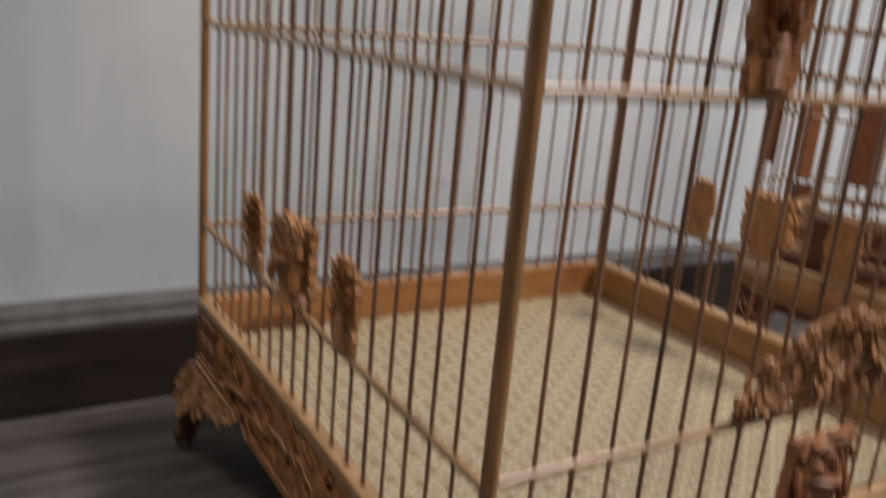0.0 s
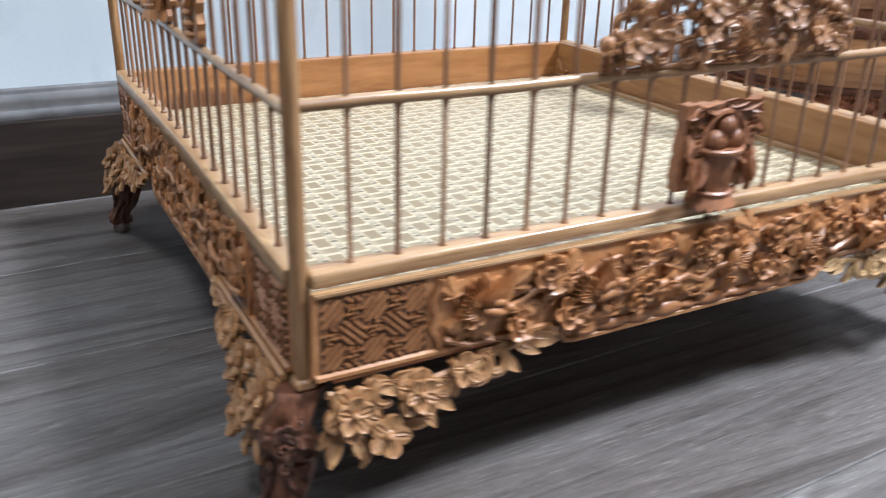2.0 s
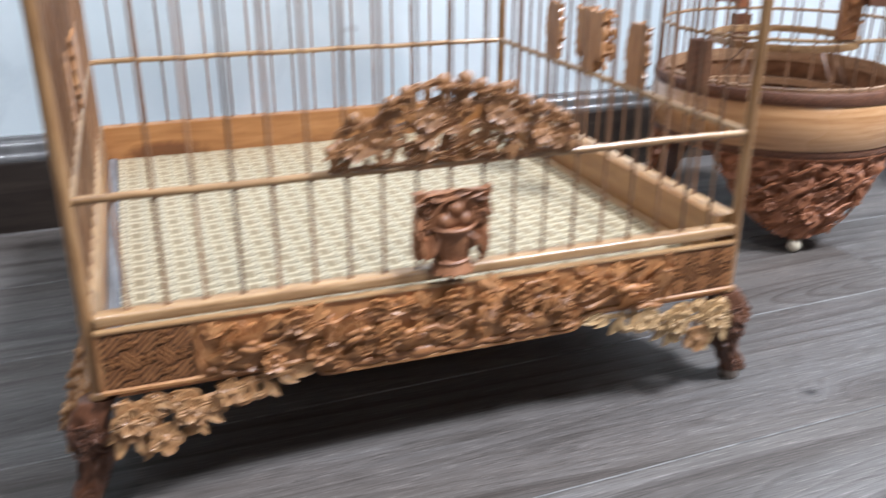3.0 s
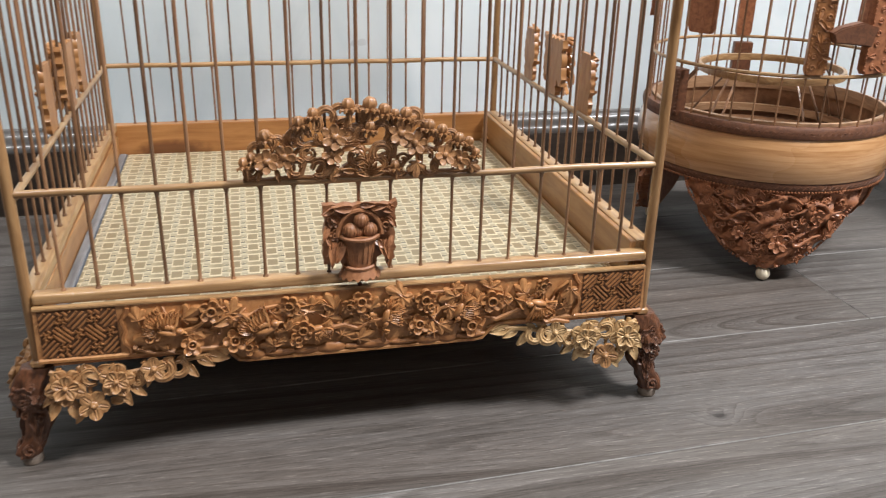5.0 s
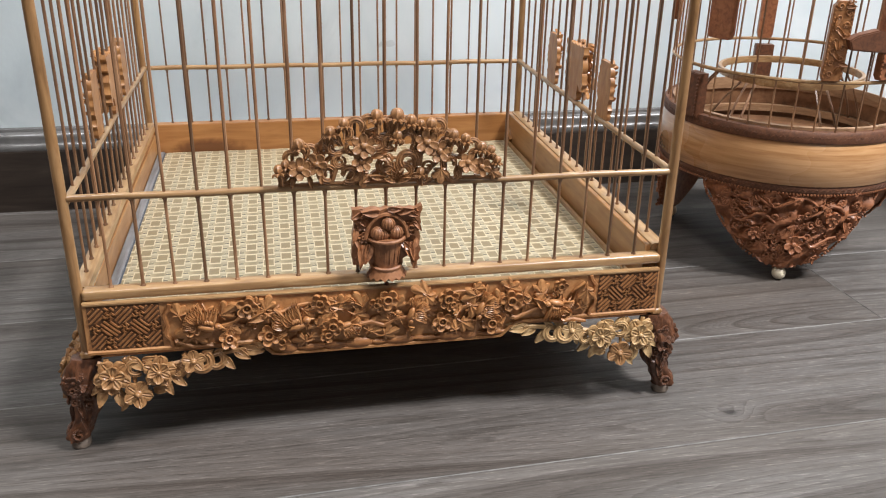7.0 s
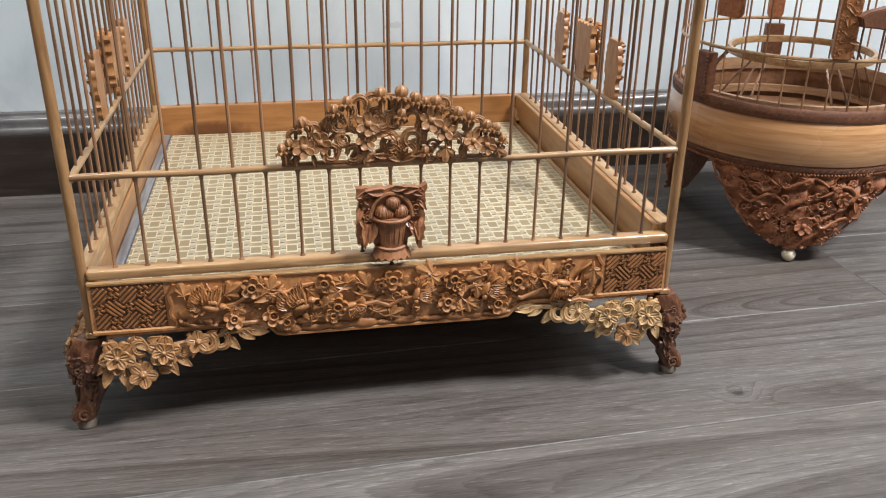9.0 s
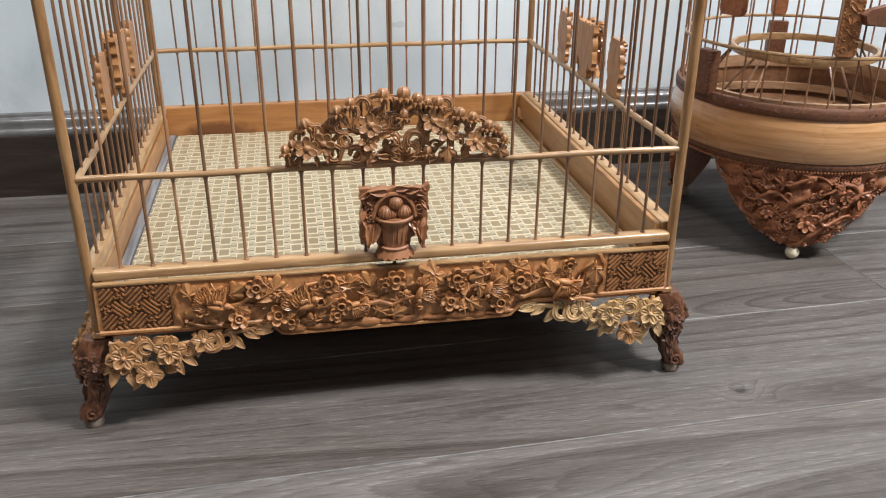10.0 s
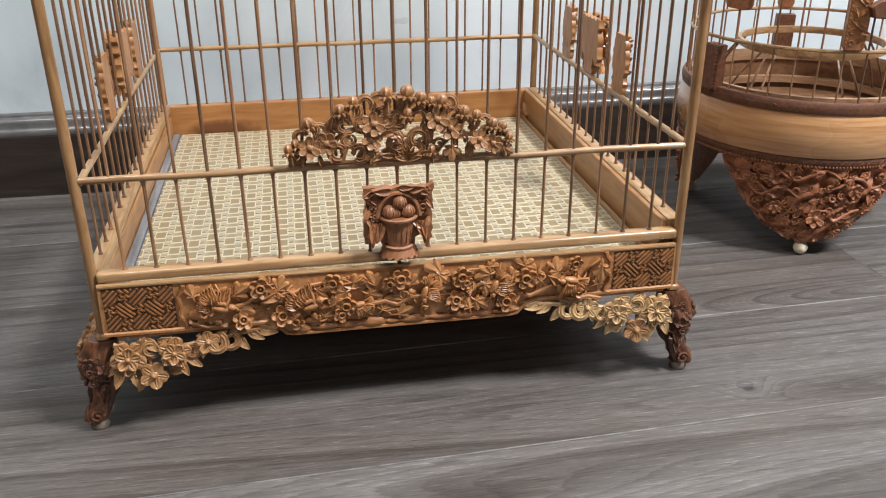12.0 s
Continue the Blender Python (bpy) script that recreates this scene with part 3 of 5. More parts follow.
MOTIF = {}
for mat_key, mat_ in (("brown", RELIEF), ("pale", PALE), ("cream", CREAM), ("arch", ARCH), ("red", REDWOOD), ("leg", LEGWOOD)):
    for kind_ in ("plum", "double", "star", "rose"):
        MOTIF["flower", kind_, mat_key] = shared("flower", flower_bm(kind_), mat_)
    for kind_ in ("blade", "lance", "maple", "fern"):
        MOTIF["leaf", kind_, mat_key] = shared("leaf", leaf_bm(kind_), mat_)
    MOTIF["scroll", "", mat_key] = shared("scroll", scroll_bm(), mat_)
    MOTIF["bud", "", mat_key] = shared("bud", bud_bm(), mat_)
    MOTIF["acanthus", "", mat_key] = shared("curled_leaf", acanthus_bm(), mat_)
MOTIF["bird", "", "brown"] = shared("carved_bird", bird_bm(), RELIEF)


def motif(name, kind, wood_key, parent, m, label=""):
    return put({"bird": "carved_bird", "acanthus": "curled_leaf"}.get(name, name), MOTIF[name, kind, wood_key], parent, m, label)


def fret_bm(u0, u1, v0, v1, w, pitch=0.00236):
    """Key fret turned by 45 degrees: fields of long ribs whose way changes from field to field, hooked crosses at their corners."""
    bm = bmesh.new()
    r = pitch * 0.27
    c = math.sqrt(0.5)
    mid = Vector(((u0 + u1) / 2, (v0 + v1) / 2))

    def stroke(p0, q0, p1, q1):
        d = Vector((p1 - p0, q1 - q0)).normalized() * 0.22
        p0, q0, p1, q1 = p0 - d.x, q0 - d.y, p1 + d.x, q1 + d.y
        a = mid + Vector((p0 - q0, p0 + q0)) * c * pitch
        b = mid + Vector((p1 - q1, p1 + q1)) * c * pitch
        lo, hi = 0.0, 1.0
        d = b - a
        for i, (mn, mx) in enumerate(((u0 + r, u1 - r), (v0 + r, v1 - r))):
            s0, s1 = sorted(((mn - a[i]) / d[i], (mx - a[i]) / d[i]))
            lo, hi = max(lo, s0), min(hi, s1)
        if hi - lo < 0.06:
            return
        a, b = a + d * lo, a + d * hi
        n = Vector((-d.y, d.x)).normalized() * r
        low = [bm.verts.new((q_.x, q_.y, 0)) for q_ in (a - n, b - n, b + n, a + n)]
        ins = [bm.verts.new((q_.x, q_.y, w)) for q_ in (a - n * 0.75, b - n * 0.75, b + n * 0.75, a + n * 0.75)]
        bm.faces.new(ins)
        for i in range(4):
            bm.faces.new((low[i], low[(i + 1) % 4], ins[(i + 1) % 4], ins[i]))

    step = 5
    reach = int((u1 - u0 + v1 - v0) / pitch / step) + 2
    for i in range(-reach, reach):
        for j in range(-reach, reach):
            x, y, hand = step * i, step * j, 1 if (i + j) % 2 == 0 else -1
            # the way to the next cross along p, then along q, and two free ribs in the field
            for turn, far in ((0, 1), (1, -1)):
                up = hand * far
                path = ((0, 0), (1, 0), (1, up), (step - 1, up), (step - 1, 0), (step, 0))
                for (a0, b0), (a1, b1) in zip(path, path[1:]):
                    if turn:
                        stroke(x + b0, y + a0, x + b1, y + a1)
                    else:
                        stroke(x + a0, y + b0, x + a1, y + b1)
            for off in (2, 3):
                if hand > 0:
                    stroke(x + 0.2, y + off, x + step - 0.2, y + off)
                else:
                    stroke(x + off, y + 0.2, x + off, y + step - 0.2)
    return bm


# the room
def room():
    back = 0.452
    floor = part("floor", box(bmesh.new(), -2.2, -2.5, -0.1, 2.6, back, -0.012), SKIRT, None, smooth=False)
    tagged(floor, "grey-brown wood laminate floor laid in long planks", "floor", kind="structure")
    for name, b in (("wall_north", (-2.2, back, -0.1, 2.6, back + 0.12, 2.5)),
                    ("wall_west", (-2.32, -2.62, -0.1, -2.2, back + 0.12, 2.5)), ("wall_south", (-2.2, -2.62, -0.1, 2.6, -2.5, 2.5)), ("wall_east", (2.6, -2.62, -0.1, 2.72, back + 0.12, 2.5))):
        tagged(part(name, box(bmesh.new(), *b), WALL if name == "wall_north" else FAR_WALL, None, smooth=False), "pale blue-white painted wall, faintly streaked" if name == "wall_north" else "plain unseen wall of the room, dark to throw back little light", "wall", kind="structure")
    tagged(part("ceiling", box(bmesh.new(), -2.32, -2.62, 2.5, 2.72, back + 0.12, 2.6), CEIL, None, smooth=False), "plain unseen ceiling, greyed to throw back little light", "ceiling", kind="structure")
    base = tagged(new("baseboard"), "dark brown skirting board with a glossy moulded cap", "baseboard", kind="structure")
    WORLD_OF[base.name] = Matrix.Identity(4)
    m = Matrix(((0, 0, 1, -2.2), (1, 0, 0, back), (0, 1, 0, 0), (0, 0, 0, 1)))
    top = 0.0662
    board = [(0.0, -0.011), (-0.013, -0.011), (-0.013, top - 0.0015), (-0.0125, top), (0.0, top)]
    cap = [(-0.0003, 0.0002), (-0.0125, 0.0002), (-0.0132, 0.0025), *[(-0.0098 - 0.0034 * math.cos(a), 0.0030 + 0.0045 * math.sin(a)) for a in [math.pi * k / 18 for k in range(1, 9)]], (-0.0096, 0.0095), (-0.0104, 0.0125), (-0.0095, 0.0157), (-0.0072, 0.0175), (-0.005, 0.0185), (-0.004, 0.0210), (-0.0003, 0.0222)]
    cap = [(y_, z_ + top) for y_, z_ in cap]
    part("board", prism(bmesh.new(), board[::-1], 0, 4.8, m), SKIRT, base, smooth=False)
    part("cap", prism(bmesh.new(), cap[::-1], 0, 4.8, m), SKIRT_TOP, base, "grey glossy moulded cap")
    return floor


FLOOR_OB = room()


# the square cage
W = 0.36
Z_MID, Z_UP, Z_TOP = 0.1655, 0.301, 0.47
POST_R = 0.0032
OUT = 0.0031  # how far the posts stand outside the rails' ends


def dip(y):
    """How far the worn left side sags towards the front post."""
    return 0.0052 * max(0.0, 1 - y / 0.18)


def square_cage():
    cage = thing("bird_cage", W / 2, W / 2, 0, "square golden bamboo bird cage with carved base on the floor", "bird cage")
    # posts
    for x, y in ((-OUT, 0), (W + OUT, 0), (-OUT, W), (W + OUT, W)):
        bm = tube(bmesh.new(), [(x, y, 0.0685), (x, y, 0.0705), (x, y, 0.2), (x, y, 0.35), (x, y, Z_TOP)], [POST_R * 0.9, POST_R, POST_R, POST_R * 0.97, POST_R * 0.95], 12)
        part("post", bm, BAMBOO, cage)
        part("corner_block", box(bmesh.new(), x - 0.0039, y - 0.0039, 0.0642, x + 0.0039, y + 0.0039, 0.0684, 0.001), BAMBOO, cage)
    # rails round the cage
    e = -0.0004
    for z, r in ((Z_MID, 0.0022), (Z_UP, 0.0022), (Z_TOP - 0.003, 0.003)):
        for y in (0, W):
            n = 14
            pts = [(e + (W - 2 * e) * k / n, y, z + 0.0003 * math.sin(k * 1.7)) for k in range(n + 1)]
            part("rail", tube(bmesh.new(), pts, r, 10), RAIL_X, cage)
        for x in (-0.002, W + 0.002):
            n = 14
            e_ = 0.0028
            sag = 0.65 if x < 0 and z == Z_MID else 0.0
            pts = [(x, e_ + (W - 2 * e_) * k / n, z + 0.0003 * math.sin(k * 1.9) - sag * dip(W * k / n)) for k in range(n + 1)]
            part("rail", tube(bmesh.new(), pts, r, 10), RAIL_Y, cage)
    part("sill_rail", box(bmesh.new(), e, -0.0046, 0.1029, W - e, 0.0046, 0.1093, 0.0022, 3), RAIL_X, cage)
    # bars: thin sticks from the base to the top on all four sides
    rng = random.Random(4)

    def stick(x, y, z0, r=0.00099):
        r = r + rng.uniform(-0.0001, 0.0001)
        dx, dy = rng.uniform(-0.0005, 0.0005), rng.uniform(-0.0005, 0.0005)
        pts = [(x, y, z0), (x + dx, y + dy, 0.24), (x - dx * 0.5, y, 0.36), (x, y, Z_TOP - 0.003)]
        bm = tube(bmesh.new(), pts, r, 7)
        tube(bm, [(x, y, z0 + 0.0004), (x, y, z0 + 0.0012), (x, y, z0 + 0.0020)], [r * 1.7, r * 1.6, r * 1.05], 7)
        tube(bm, [(x + dx * 0.4, y + dy * 0.4, Z_MID - 0.0052), (x + dx * 0.4, y + dy * 0.4, Z_MID - 0.0030), (x + dx * 0.4, y + dy * 0.4, Z_MID - 0.0016)], [r * 1.02, r * 1.35, r * 2.1], 7)
        part("bar", bm, BAR, cage)

    for k in range(19):
        stick(0.0160 + 0.01815 * k, 0, 0.1085)
        stick(0.0185 + 0.0182 * k, W, 0.112, 0.0009)
    for k in range(18):
        stick(-0.002, 0.0245 + 0.0181 * k, 0.1135 - dip(0.0245 + 0.0181 * k))
        stick(W + 0.002, 0.0245 + 0.0181 * k, 0.1135)
    for k in range(1, 10):
        part("bar", tube(bmesh.new(), [(W * k / 10, 0, Z_TOP - 0.003), (W * k / 10, W, Z_TOP - 0.003)], 0.0014, 7), BAR, cage)
    # drawer: printed sheet on a floor board, pale lips at its sides
    part("tray_floor", box(bmesh.new(), 0.0035, -0.0032, 0.077, W - 0.009, W - 0.0085, 0.0842, 0.0005), BOARD_X, cage)
    part("weave_sheet", box(bmesh.new(), 0.0080, -0.0030, 0.0844, W - 0.0118, W - 0.0095, 0.0854), WEAVE, cage, "cream and olive printed weave sheet", smooth=False)
    part("tray_lip", box(bmesh.new(), 0.0032, 0.012, 0.0845, 0.0094, W - 0.011, 0.0869, 0.0006), LIPWHITE, cage, "grey-white tray lip")
    part("liner_edge", box(bmesh.new(), 0.0095, 0.012, 0.0855, 0.0104, W - 0.011, 0.0862, 0.0002), LINER, cage, "thin slate-blue liner edge")
    part("tray_lip", box(bmesh.new(), W - 0.0128, 0.001, 0.0845, W - 0.0096, W - 0.011, 0.0885, 0.0006), RAIL_Y, cage)
    # boards round the base
    low = [(0.0006, 0.0685), (0.097, 0.0682), (0.105, 0.0600), (W - 0.105, 0.0600), (W - 0.097, 0.0682), (W - 0.0006, 0.0685), (W - 0.0006, 0.1123), (0.0006, 0.1123)]
    part("back_board", prism(bmesh.new(), low, 0, 0.011, face_frame(0, W + 0.0035, 0, "front"), 0.0006), BACK_BOARD, cage)
    catch = [(0.0, 0.0), (0.012, 0.0), (0.0165, 0.0055), (0.0135, 0.0075), (0.009, 0.005), (0.0045, 0.0125), (0.0015, 0.0145)]
    part("corner_catch", prism(bmesh.new(), catch, 0.0002, 0.0030, face_frame(W - 0.0076, W - 0.0092, 0.0858, "left"), 0.0004), BOARD_Y, cage, "small hooked wooden catch")
    carved_board(cage, "front")
    carved_board(cage, "left")
    carved_board(cage, "right")
    # legs and brackets
    for cx, cy, sx, sy in ((0, 0, -1, -1), (W, 0, 1, -1), (0, W, -1, 1), (W, W, 1, 1)):
        leg(cage, cx, cy, sx, sy)
    bracket(cage, face_frame(0, -0.0052, -0.002, "front"), 1, "pale", CARVED)
    bracket(cage, face_frame(W, -0.0052, -0.002, "front"), -1, "cream", CARVED)
    bracket(cage, face_frame(-0.0078, 0, -0.003, "left"), -1, "pale", PALE, 22)
    bracket(cage, face_frame(-0.0078, W, -0.003, "left"), 1, "pale", PALE, 22)
    bracket(cage, face_frame(W + 0.0015, 0, -0.003, "right"), 1, "pale", PALE, 22)
    bracket(cage, face_frame(W + 0.0015, W, -0.003, "right"), -1, "pale", PALE, 22)
    knob = bmesh.new()
    tube(knob, [(0.1785, -0.0052, 0.0996), (0.1785, -0.0052, 0.1016), (0.1785, -0.0052, 0.1032)], [0.0009, 0.0014, 0.0011], 8)
    part("drawer_pin", knob, RIMWOOD, cage, "small dark drawer pin")
    arch_carving(cage)
    basket_plaque(cage, face_frame(0.1785, -0.0016, 0.1065, "front"), 0.0445, "brown", BASKETWOOD)
    for side, x in (("left", -0.0036), ("right", W + 0.0036)):
        f = lambda y: face_frame(x, y, Z_MID + 0.0022, side)
        vase_plaque(cage, f(0.124), 0.043, PLAQUE)
        basket_plaque(cage, f(0.187), 0.044, "plaque", PLAQUE, 0.0021)
        vase_plaque(cage, f(0.251), 0.043, PLAQUE)
    vase_plaque(cage, face_frame(0.101, -0.0016, Z_UP + 0.002, "front"), 0.05, CARVED)
    return cage


def carved_board(cage, side):
    """A base board with a stepped lower edge, a fret at either end and flowers, birds and leaves between."""
    rng = random.Random({"front": 1, "left": 2, "right": 3}[side])
    if side == "front":
        f, length, v_top, back = face_frame(0.0004, -0.0062, -0.0015, "front"), W - 0.0004, 0.1026, -0.0026
        name = "drawer_front"
    elif side == "left":
        f, length, v_top, back = face_frame(-0.0060, W - 0.0036, -0.0018, "left"), W - 0.0072, 0.1100, -0.0064
        name = "side_board"
    else:
        f, length, v_top, back = face_frame(W + 0.0060, 0.0036, -0.0018, "right"), W - 0.0072, 0.1100, -0.0092
        name = "side_board"
    a, b = 0.0975, 0.1055
    slope = 0.0022 if side == "front" else 0.0
    spread = 0.0022 if side == "front" else 0.0

    def v_at(u_):
        """The top edge, a little lower towards the free end of the drawer."""
        return v_top + slope * (0.5 - u_ / length) - (dip(length - u_) if side == "left" else 0.0)

    outline = [(-spread, 0.0708), (a, 0.0700), (a + 0.003, 0.0672), (b, 0.0612), (b + 0.004, 0.0602), (length - b - 0.006, 0.0602), (length - b - 0.002, 0.0612), (length - a - 0.003, 0.0672), (length - a, 0.0700),
               (length + spread * 0.5, 0.0708), (length, v_at(length)), *([(length - 0.18, v_at(length - 0.18))] if side == "left" else []), (-spread * 0.5, v_at(0))]
    board = part(name, prism(bmesh.new(), outline, back, 0.0, f, 0.0005), GROUND, cage, "carved board with fretwork ends and flowers")
    if side != "front":
        # round cap strip on which the sticks stand, and plain wood inside
        y0, y1 = 0.0036, W - 0.0036
        x = -0.002 if side == "left" else W + 0.002
        if side == "left":
            c0, c1, x0, x1, z1 = x - 0.0052, x + 0.0048, 0.0006, 0.0028, 0.1030
        else:
            c0, c1, x0, x1, z1 = W - 0.0034, W + 0.0074, W - 0.0078, W - 0.0036, 0.1135
        strip = bmesh.new()
        cuts = [y0, y0 + 0.02, y0 + 0.06, 0.10, 0.14, 0.18, y1] if side == "left" else [y0, y1]
        ring = [(c0, 0.1085), (c1, 0.1085), (c1, 0.1122), (c1 - 0.0006, 0.1135), (c1 - 0.0020, 0.1140), (c0 + 0.0020, 0.1140), (c0 + 0.0006, 0.1135), (c0, 0.1122)]
        rows_ = [[strip.verts.new((x_, y_, z_ - (dip(y_) if side == "left" else 0.0))) for x_, z_ in ring] for y_ in cuts]
        for r0, r1 in zip(rows_, rows_[1:]):
            for k in range(len(ring)):
                strip.faces.new((r0[k], r0[(k + 1) % len(ring)], r1[(k + 1) % len(ring)], r1[k]))
        strip.faces.new(rows_[0])
        strip.faces.new(rows_[-1][::-1])
        bmesh.ops.recalc_face_normals(strip, faces=strip.faces)
        part("cap_strip", strip, RAIL_Y, cage)
        part("inner_board", box(bmesh.new(), x0, y0, 0.0705, x1, W - 0.008, z1, 0.0007), BOARD_Y, cage)
    lo = 0.0713
    # raised edges
    lip = bmesh.new()
    crest = bmesh.new()
    u_l, u_r = -spread * 0.5 + 0.0004, length - 0.0004
    bends = [u_l, length - 0.18, u_r] if side == "left" else [u_l, u_r]
    prism(crest, [(q, v_at(q) - 0.0014) for q in bends] + [(q, v_at(q) + 0.0004) for q in bends[::-1]], back, 0.0011, f, 0.0004)
    low = [(0.001 - spread, lo), (a, lo - 0.0004), (a + 0.004, 0.0672), (b + 0.001, 0.0618), (b + 0.005, 0.0612), (length - b - 0.006, 0.0612), (length - b - 0.001, 0.0618), (length - a - 0.004, 0.0672), (length - a, lo - 0.0004), (length - 0.001, lo)]
    tube(lip, [f @ Vector((u, v, 0.0006)) for u, v in low], 0.0015, 6)
    part("edge_moulding", lip, PLAQUE, board)
    part("top_moulding", crest, RAIL_X if side == "front" else RAIL_Y, board)
    fl = 0.042
    for u0, u1 in ((0.0012, fl), (length - fl, length - 0.0012)):
        top_ = v_at((u0 + u1) / 2) - 0.0020
        bm = fret_bm(u0, u1, lo + 0.0012, top_, 0.0012)
        bmesh.ops.transform(bm, matrix=f, verts=bm.verts)
        part("fretwork", bm, CARVED, board, smooth=False)
        # thin dark sheet behind the ribs, coloured for the shade between them
        part("fretwork_ground", prism(bmesh.new(), [(u0, lo + 0.0012), (u1, lo + 0.0012), (u1, top_), (u0, top_)], 0.0001, 0.0003, f), GROOVE_SHADE, board, "ground of the fretwork, dark for the shade between its ribs", smooth=False)
    for u in (fl + 0.0025, length - fl - 0.0025):
        s = 1 if u < 0.1 else -1
        pts = [f @ Vector((u + s * (0.0012 * math.sin(k * 1.9) + 0.003 * (k / 8 - 0.5) ** 2 * 4), lo + 0.001 + (v_top - lo - 0.003) * k / 8, 0.001)) for k in range(9)]
        part("fretwork_border", tube(bmesh.new(), pts, 0.0014, 6), CARVED, board)
    # hills along the lower edge
    hills = bmesh.new()
    u = b + 0.006
    while u < length - b - 0.012:
        w_ = rng.uniform(0.008, 0.02)
        ball(hills, f @ Vector((u + w_ / 2, 0.0645, 0.0006)), *[abs(c) for c in (f.to_3x3() @ Vector((w_ * 0.6, rng.uniform(0.002, 0.0042), 0.0022)))], 10, 6)
        u += w_
    part("carved_hills", hills, CARVED, board)

    def floor_v(u_):
        return 0.0635 if b < u_ < length - b else 0.0735

    def place(what, kind, u_, v_, w_, size, turn, tip=0.0, lean=0.0):
        deep = 1.0 if side == "front" else 0.45
        return motif(what, kind, "brown", board, f @ pose(u_, v_, w_ * deep) @ Matrix.Diagonal((1, 1, 0.55 + 0.45 * (deep == 1.0), 1)) @ pose(0, 0, 0, tip * deep, lean * deep, turn) @ Matrix.Diagonal((size, size, size, 1)))

    # branches
    for k in range(9):
        u0 = 0.055 + (length - 0.11) * k / 8
        pts, v = [], rng.uniform(0.076, 0.09)
        for j in range(6):
            uu = min(max(u0 + 0.008 * (j - 2.5), 0.05), length - 0.05)
            v += rng.uniform(-0.005, 0.005)
            pts.append(f @ Vector((uu, min(max(v, 0.068), v_top - 0.006), 0.0022 + rng.uniform(-0.0006, 0.0012))))
        part("branch", tube(bmesh.new(), pts, [0.0012, 0.0016, 0.0014, 0.0013, 0.001, 0.0006], 6), RELIEF, board)
    # flowers as they stand along the board
    dv = 0.0 if side == "front" else v_top - 0.1008
    spots = ((0.0600, 0.0852, 0.0047), (0.0930, 0.0958, 0.0056), (0.0810, 0.0755, 0.0054), (0.1050, 0.0762, 0.0058), (0.1370, 0.0958, 0.0052), (0.1440, 0.0794, 0.0054), (0.1780, 0.0950, 0.0056), (0.2160, 0.0930, 0.0058), (0.2130, 0.0765, 0.0054),
             (0.2580, 0.0882, 0.0060), (0.2460, 0.0727, 0.0058), (0.2900, 0.0958, 0.0044), (0.2930, 0.0770, 0.0050), (0.1125, 0.0715, 0.0046), (0.1715, 0.0920, 0.0042), (0.1405, 0.0735, 0.0044), (0.2190, 0.0885, 0.0040))
    taken = []
    for u_, v_, r in spots:
        if side != "front":
            u_, v_ = u_ + rng.uniform(-0.006, 0.006), v_ + rng.uniform(-0.001, 0.001) + dv * (v_ - 0.07) / 0.03
        r *= 1.22
        taken.append((u_, v_, r))
        place("flower", "plum", u_, v_, 0.0034, r, rng.uniform(0, 72), rng.uniform(-16, 10), rng.uniform(-12, 12))
    if side == "front":
        birds = ((0.068, 0.0855, 0.0155, -14), (0.1215, 0.0815, 0.0165, 18), (0.152, 0.0795, 0.0105, 196), (0.193, 0.0845, 0.0120, 250), (0.2375, 0.0845, 0.0130, 245), (0.2885, 0.0840, 0.0135, 165))
    else:
        birds = ((0.066, 0.0895, 0.012, 0), (0.120, 0.0885, 0.013, 6), (0.232, 0.087, 0.012, 20), (0.281, 0.083, 0.011, 175), (0.152, 0.082, 0.010, 8), (0.188, 0.086, 0.010, -20))
    for u_, v_, size, turn in birds:
        place("bird", "", u_, v_ + dv * 0.6, 0.0026, size, turn, -6, 0)
        taken.append((u_, v_, size * 0.55))
    # leaves and buds filling the ground
    made = 0
    tries = 0
    wanted = 92 if side == "front" else 150
    while made < wanted and tries < 6000:
        tries += 1
        u_ = rng.uniform(0.049, length - 0.049)
        v_ = rng.uniform(floor_v(u_) + 0.003, v_at(u_) - 0.0035)
        near = min(math.hypot(u_ - a_, v_ - b_) / r for a_, b_, r in taken)
        size, turn = rng.uniform(0.008, 0.0135), rng.uniform(0, 360)
        tip_u, tip_v = u_ + size * math.cos(radians(turn)), v_ + size * math.sin(radians(turn))
        if near < 1.0 or not floor_v(tip_u) < tip_v < v_at(u_) - 0.0012 or not 0.047 < tip_u < length - 0.047:
            continue
        made += 1
        kind = rng.choice(("maple", "maple", "maple", "blade", "fern"))
        place("leaf", kind, u_, v_, rng.uniform(0.0004, 0.0022), size, turn, rng.uniform(-10, 10), rng.uniform(-12, 5))
    for k in range(14):
        u_ = rng.uniform(0.05, length - 0.05)
        place("bud", "", u_, rng.uniform(floor_v(u_) + 0.004, v_top - 0.005), 0.0024, rng.uniform(0.0032, 0.0046), rng.uniform(0, 360))


